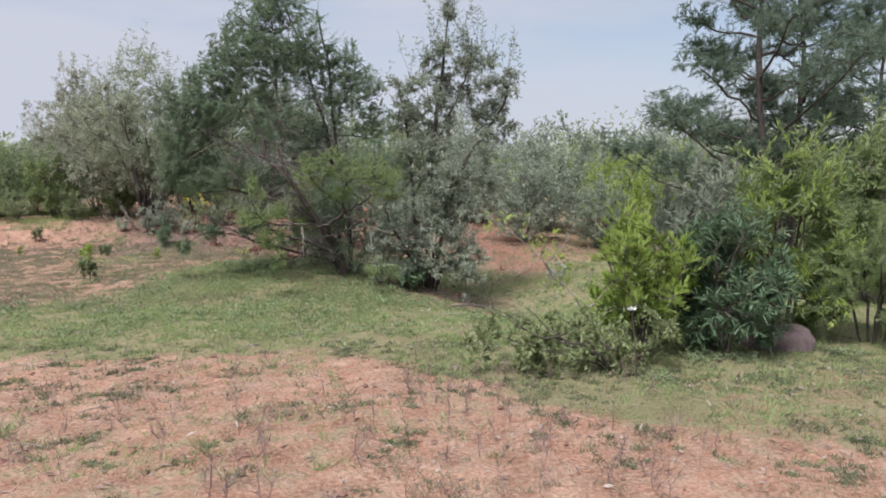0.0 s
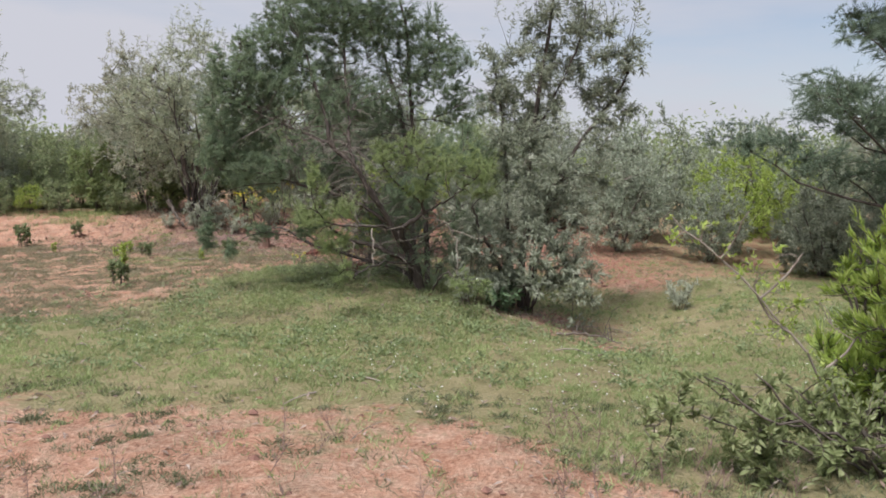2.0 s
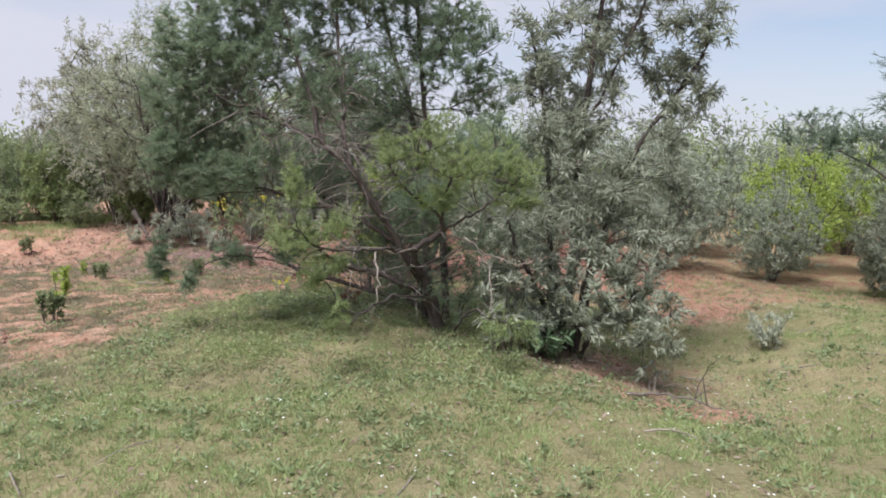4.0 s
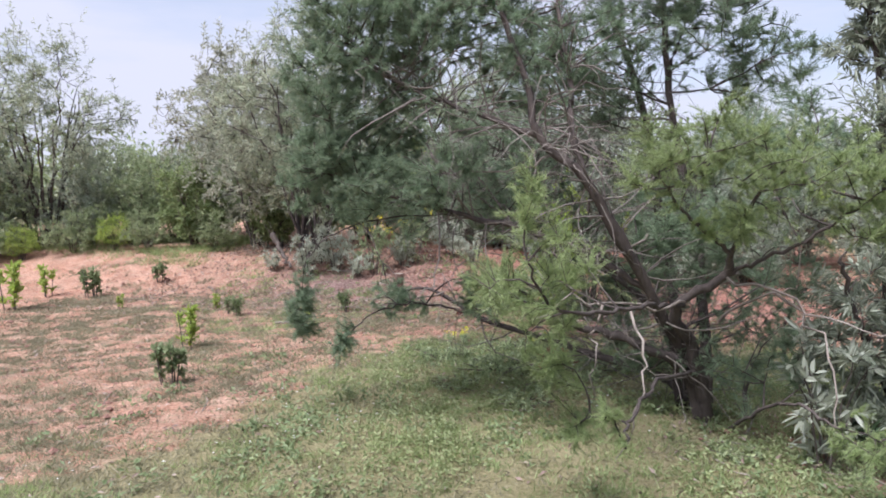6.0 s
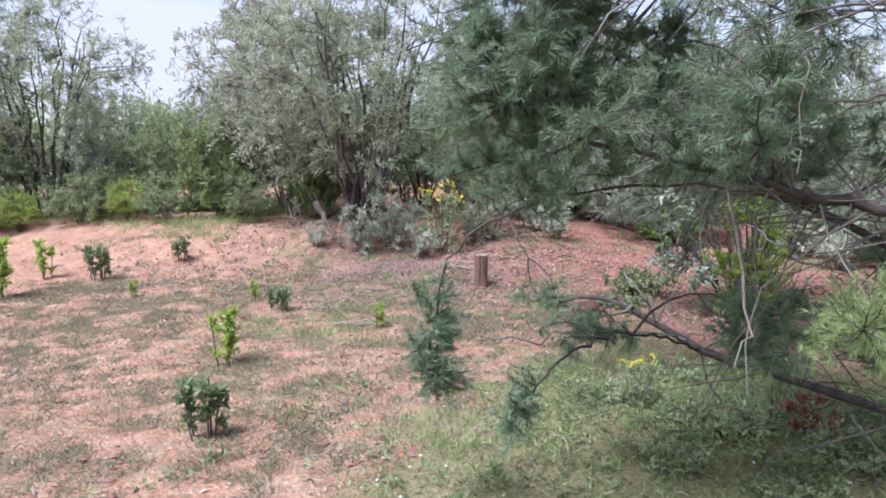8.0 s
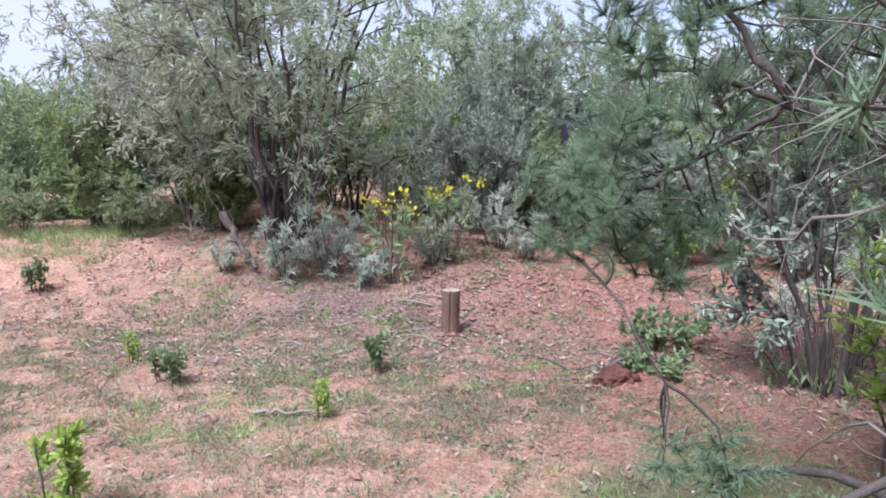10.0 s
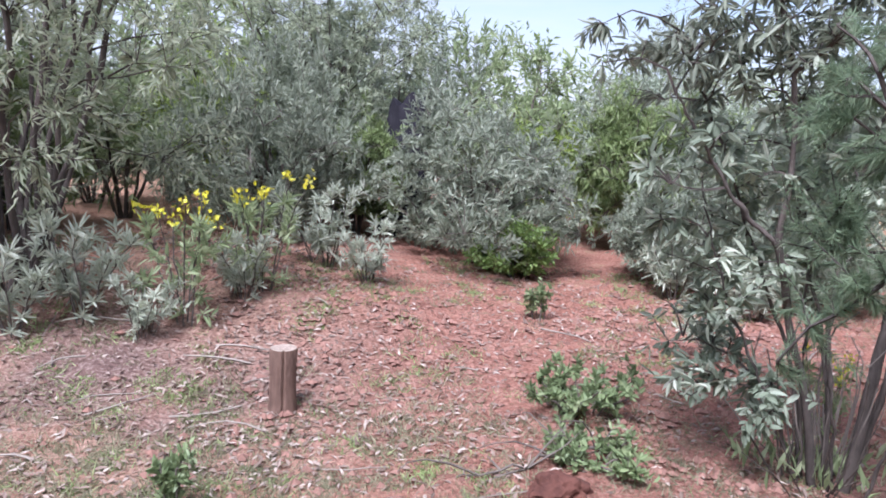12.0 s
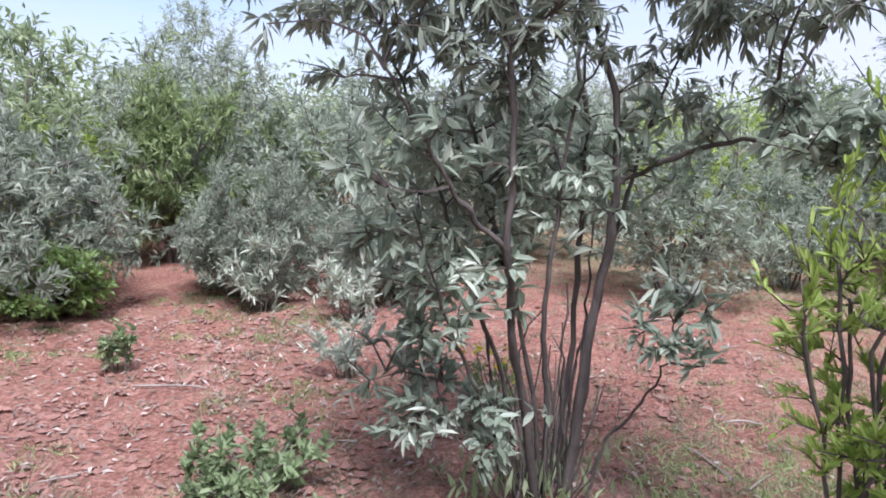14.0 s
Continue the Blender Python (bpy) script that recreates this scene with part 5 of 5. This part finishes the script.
# green saplings on the bare earth
sapling = herb("sapling", -5.25, 10.72, 0.3, 0.05, DULL_LEAF, "small dark-green sapling on bare earth", 93, stems=5, l=0.055, w=0.026, group="saplings", category="sapling", twigs=40, per=11, scatter_r=0.028)
bright_sapling = herb("sapling", -5.85, 11.9, 0.4, 0.035, LIME_LEAF, "small yellow-green sapling on bare earth", 94, stems=4, l=0.065, w=0.026, group="saplings", category="sapling", twigs=34, per=11, lift=0.6, scatter_r=0.02)
for x, y, t, s in ((-9.35, 13.45, 20, 1.5), (-8.05, 13.8, 80, 0.45), (-5.17, 13.1, 120, 0.5), (-6.73, 13.85, 160, 0.5), (-9.9, 14.6, 200, 1.1)):
    again(bright_sapling, x, y, t, s)
for x, y, t, s in ((-9.1, 14.6, 40, 1.25), (-6.21, 13.46, 90, 0.7), (-6.3, 13.5, 10, 0.7), (-5.05, 13.9, 60, 0.8), (-2.85, 16.6, 100, 0.85), (-8.6, 15.4, 150, 0.9)):
    again(sapling, x, y, t, s)

# ---- stump, earth clod, dead wood ----
def stump(x, y):
    root = thing("tree_stump", x, y, "sawn-off brown tree stump standing in red earth", "stump")
    rng = np.random.default_rng(4)
    k24 = 72
    a = np.arange(k24) * 2 * math.pi / k24
    zs = [-0.06, 0.02, 0.06, 0.14, 0.23, 0.325, 0.335]
    rs = [0.077, 0.073, 0.068, 0.066, 0.067, 0.070, 0.066]
    lump = 1 + 0.06 * (vnoise(np.stack([np.cos(a) * 1.5, np.sin(a) * 1.5, a * 0 + 2], 1)) - 0.5) * 2
    crack = 1 - 0.45 * np.exp(-((a - 4.75) / 0.07) ** 2) - 0.2 * np.exp(-((a - 2.1) / 0.08) ** 2)
    lump = lump + 0.05 * (vnoise(np.stack([np.cos(a) * 7, np.sin(a) * 7, a * 0 + 4], 1)) - 0.5)
    v = np.concatenate([np.stack([np.cos(a) * r * lump * crack + 0.02 * z, np.sin(a) * r * lump * crack, a * 0 + z], 1) for z, r in zip(zs, rs)])
    i, j = np.arange(k24), (np.arange(k24) + 1) % k24
    f = np.concatenate([np.stack([k * k24 + i, k * k24 + j, (k + 1) * k24 + j, (k + 1) * k24 + i], 1) for k in range(6)])
    part("trunk", (v, f), STUMP_BARK, root, smooth=True)
    top = v[-k24:] - np.array([0, 0, 0.0])
    inner = top * np.array([0.5, 0.5, 1]) + np.array([0, 0, -0.004])
    c = np.concatenate([top, inner, inner.mean(0)[None]])
    g = np.concatenate([np.stack([i, j, k24 + j], 1), np.stack([i, k24 + j, k24 + i], 1), np.stack([k24 + i, k24 + j, i * 0 + 2 * k24], 1)])
    part("cut_face", (c, g), CUT_WOOD, root, "pale sawn top")


stump(-4.71, 14.9)


def clod(x, y, w, h, seed):
    bm = bmesh.new()
    bmesh.ops.create_icosphere(bm, subdivisions=4, radius=1.0)
    for v in bm.verts:
        p = np.array(v.co)
        k = 0.6 + 0.6 * float(vnoise(p * 2.3 + seed)) + 0.35 * float(vnoise(p * 6 + seed))
        v.co = Vector((p[0] * w * k / 2, p[1] * w * 0.7 * k / 2, p[2] * h * k))
    me = bpy.data.meshes.new("earth_clod")
    bm.to_mesh(me)
    bm.free()
    me.materials.append(CLOD)
    ob = new("earth_clod", me)
    ob.location = (x, y, float(ground_z(x, y)))
    tagged(ob, "crumbled clod of dark red earth", "earth clod")


clod(-3.55, 13.85, 0.25, 0.09, 5)
herb("low_green_plant", -3.15, 14.75, 0.2, 0.32, DULL_LEAF, "low spreading green plant beside the clod", 95, stems=12, l=0.055, w=0.026, twigs=130, per=10)
herb("low_green_plant", -3.3, 14.15, 0.1, 0.26, DULL_LEAF, "low spreading green plant on red earth", 96, stems=10, l=0.05, w=0.024, twigs=80, per=10)
weed = herb("low_green_plant", -2.75, 11.1, 0.1, 0.34, HERB_LEAF, "low green weeds under the conifer", 98, stems=12, l=0.045, w=0.018, twigs=60, per=10, group="weeds under the conifer")
for x, y, t, k in ((-2.2, 10.85, 40, 1.0), (-3.0, 10.75, 90, 0.7), (-2.5, 10.4, 140, 0.8), (-1.8, 11.3, 200, 1.2), (-1.3, 9.9, 250, 0.6), (-0.75, 9.85, 10, 0.5), (0.55, 9.45, 60, 0.6), (-3.3, 11.6, 300, 0.9), (-2.9, 12.1, 20, 1.0), (2.35, 5.6, 100, 0.55), (1.55, 5.05, 160, 0.5), (2.05, 5.65, 210, 0.7), (3.3, 5.8, 300, 0.55), (-0.2, 9.5, 70, 0.4), (0.2, 9.3, 170, 0.4)):
    again(weed, x, y, t, k, 0.7)
herb("red_leaf_plant", -2.35, 11.2, 0.09, 0.08, RED, "small plant with dead red leaves", 97, stems=5, l=0.055, w=0.018, twigs=16)


def fallen_branch(x, y, rows, r, seed, label, mat=None, twigs=9):
    root = thing("fallen_branch", x, y, label, "branch")
    main = curve_points(rows, 14, 0.012, seed)
    gz = ground_z(main[:, 0] + x, main[:, 1] + y) - root.location[2]
    main[:, 2] = np.maximum(main[:, 2], gz + r * 0.6)
    part("limb", tubes(main[None], np.linspace(r, r * 0.35, 14)[None], 7), mat or BARK, root, smooth=True)
    rng = np.random.default_rng(seed)
    a = main[rng.integers(3, 13, twigs)]
    b = a + rng.normal(0, 0.16, (twigs, 3)) + np.array([0, 0, 0.06])
    b[:, 2] = np.maximum(b[:, 2], a[:, 2])
    for line in bows(a, b, 5, 0.1, 0.1, rng) if twigs else ():
        part("twig", tubes(line[None], np.linspace(0.006, 0.002, 5)[None], 4), mat or BARK, root)


fallen_branch(-5.55, 13.05, [(0, 0, 0.02), (0.2, 0.02, 0.02), (0.45, 0.06, 0.02)], 0.013, 101, "pale stick lying on red earth", PALE_BARK, 0)
fallen_branch(-7.05, 16.05, [(0, 0, 0.5), (0.15, -0.1, 0.3), (0.3, -0.2, 0.12), (0.42, -0.25, 0.02)], 0.045, 102, "broken brown branch propped against the stems")
fallen_branch(-3.75, 14.2, [(0.7, 0.1, 0.05), (0.4, 0.05, 0.05), (0.1, -0.1, 0.03), (-0.2, -0.15, 0.02)], 0.01, 103, "thin dead branch on red earth")
fallen_branch(0.1, 9.35, [(0, 0, 0.02), (0.3, -0.1, 0.03), (0.6, -0.3, 0.02)], 0.014, 104, "dead branch on bare soil under the shrub")


def twig_field():
    x, y, rng = scatter(1600, (-9.0, 3.0, 2.0, 17.5), lambda x, y: 0.06 + 0.9 * litter_at(x, y), 55)
    n = len(x)
    a = rng.uniform(0, 6.28, n)
    ln = rng.uniform(0.08, 0.42, n)
    p = np.stack([x, y], 1)
    q = p + np.stack([np.cos(a), np.sin(a)], 1) * ln[:, None]
    A = np.concatenate([p, (ground_z(p[:, 0], p[:, 1]) + 0.012)[:, None]], 1)
    B = np.concatenate([q, (ground_z(q[:, 0], q[:, 1]) + 0.02)[:, None]], 1)
    v, f = tubes(bows(A, B, 5, 0.02, 0.05, rng), np.linspace(0.006, 0.003, 5)[None] * rng.uniform(0.5, 1.4, (n, 1)), 4)
    tagged(new("dead_twigs", mesh("dead_twigs", v, f, PALE_BARK)), "dead twigs strewn under the bushes", "twigs", kind="stuff")


twig_field()


def stalk_field():
    """Dry brown weed stalks standing on the near bare earth."""
    x, y, rng = scatter(480, (-4.5, 1.4, 2.0, 5.8), lambda x, y: 0.8 * step(0.42, 0.6, vnoise(flat3(x * 1.3, y * 1.3, 3.5))), 66)
    n = len(x)
    A = np.stack([x, y, ground_z(x, y) - 0.01], 1)
    B = A + np.stack([rng.normal(0, 0.04, n), rng.normal(0, 0.04, n), rng.uniform(0.06, 0.22, n)], 1)
    v1, f1 = tubes(bows(A, B, 5, 0, 0.05, rng), np.linspace(0.0024, 0.0014, 5)[None] * np.ones((n, 1)), 4)
    s = rng.uniform(0.25, 1.0, (n, 16, 1))
    P = (A[:, None] + (B - A)[:, None] * s).reshape(-1, 3)
    Q = P + rng.normal(0, 0.03, P.shape) + np.array([0, 0, 0.035])
    v2, f2 = tubes(bows(P, Q, 3, 0, 0.08, rng), np.full((len(P), 3), 0.0011), 3)
    tagged(new("dry_weed_stalks", mesh("dry_weed_stalks", np.concatenate([v1, v2]), np.concatenate([f1, f2 + len(v1)]), STRAW)), "dry brown weed stalks on the bare earth", "weeds", kind="stuff")


stalk_field()


# Near-black column added to fill an unidentified dark spot among the bushes.
def dark_column(x, y, w, h):
    root = thing("dark_column", x, y, "near-black column in the thicket, added for an unidentified dark spot", "trunk")
    a = np.arange(20) * 2 * math.pi / 20
    zs = np.linspace(-0.1, h, 16)
    v = np.concatenate([np.stack([np.cos(a), np.sin(a), a * 0], 1) * (w / 2 * (1.1 - 0.25 * (z / h)) * (0.85 + 0.3 * vnoise(np.stack([np.cos(a) * 2, np.sin(a) * 2, a * 0 + z * 2.5], 1))))[:, None] + np.array([0.06 * z, 0, z]) for z in zs])
    v[-20:, 2] += 0.25 * vnoise(np.stack([np.cos(a) * 3, np.sin(a) * 3, a * 0 + 9], 1))
    i, j = np.arange(20), (np.arange(20) + 1) % 20
    f = np.concatenate([np.stack([k * 20 + i, k * 20 + j, (k + 1) * 20 + j, (k + 1) * 20 + i], 1) for k in range(15)])
    part("trunk", (v, f), NEAR_BLACK, root, smooth=True)
    top = np.concatenate([v[-20:], v[-20:].mean(0)[None] - np.array([0, 0, 0.1])])
    part("jagged_top", (top, np.stack([i, j, i * 0 + 20], 1)), NEAR_BLACK, root)


dark_column(-3.62, 19.7, 0.55, 1.42)


# ---- the far bush ----
def far_bush():
    """Thickets out to the skyline, joined."""
    rng = np.random.default_rng(88)
    n = 420
    ang = rng.uniform(-75, 75, n)
    dist = 13 + 75 * rng.random(n) ** 1.6
    cx, cy = -2 + np.sin(np.radians(ang)) * dist, 10 + np.cos(np.radians(ang)) * dist
    ok = ((cy > 23.5) | (cx < -14.5) | (cx > 9.5)) & (cy > 8)
    cx, cy = cx[ok], cy[ok]
    hh = rng.uniform(1.3, 3.0, len(cx)) * (1 + 0.004 * np.hypot(cx, cy))
    for mat, k in ((GREY_LEAF, 0), (OLIVE_LEAF, 1), (GREEN_LEAF, 2)):
        V = []
        for x, y, h in list(zip(cx, cy, hh))[k::3]:
            far = math.hypot(x + 2, y - 8)
            m = int(np.clip(13000 / far, 200, 900))
            size = np.clip(0.011 * far, 0.16, 0.7)
            q = bush_cloud(h, h * 0.62, 0.0, 0.45, x, 0.40)(m, rng) + np.array([x, y, float(ground_z(x, y))])
            v, f = leaves(q, rng.normal(0, 1, q.shape) + np.array([0, 0, 0.5]), size, size * 0.34, rng)
            V.append(v)
        V = np.concatenate(V)
        tagged(new("far_bush", mesh("far_bush", V, np.arange(len(V)).reshape(-1, 4), mat)), ("grey", "olive", "green")[k] + " bushland reaching to the skyline", "bushland", kind="stuff")


far_bush()
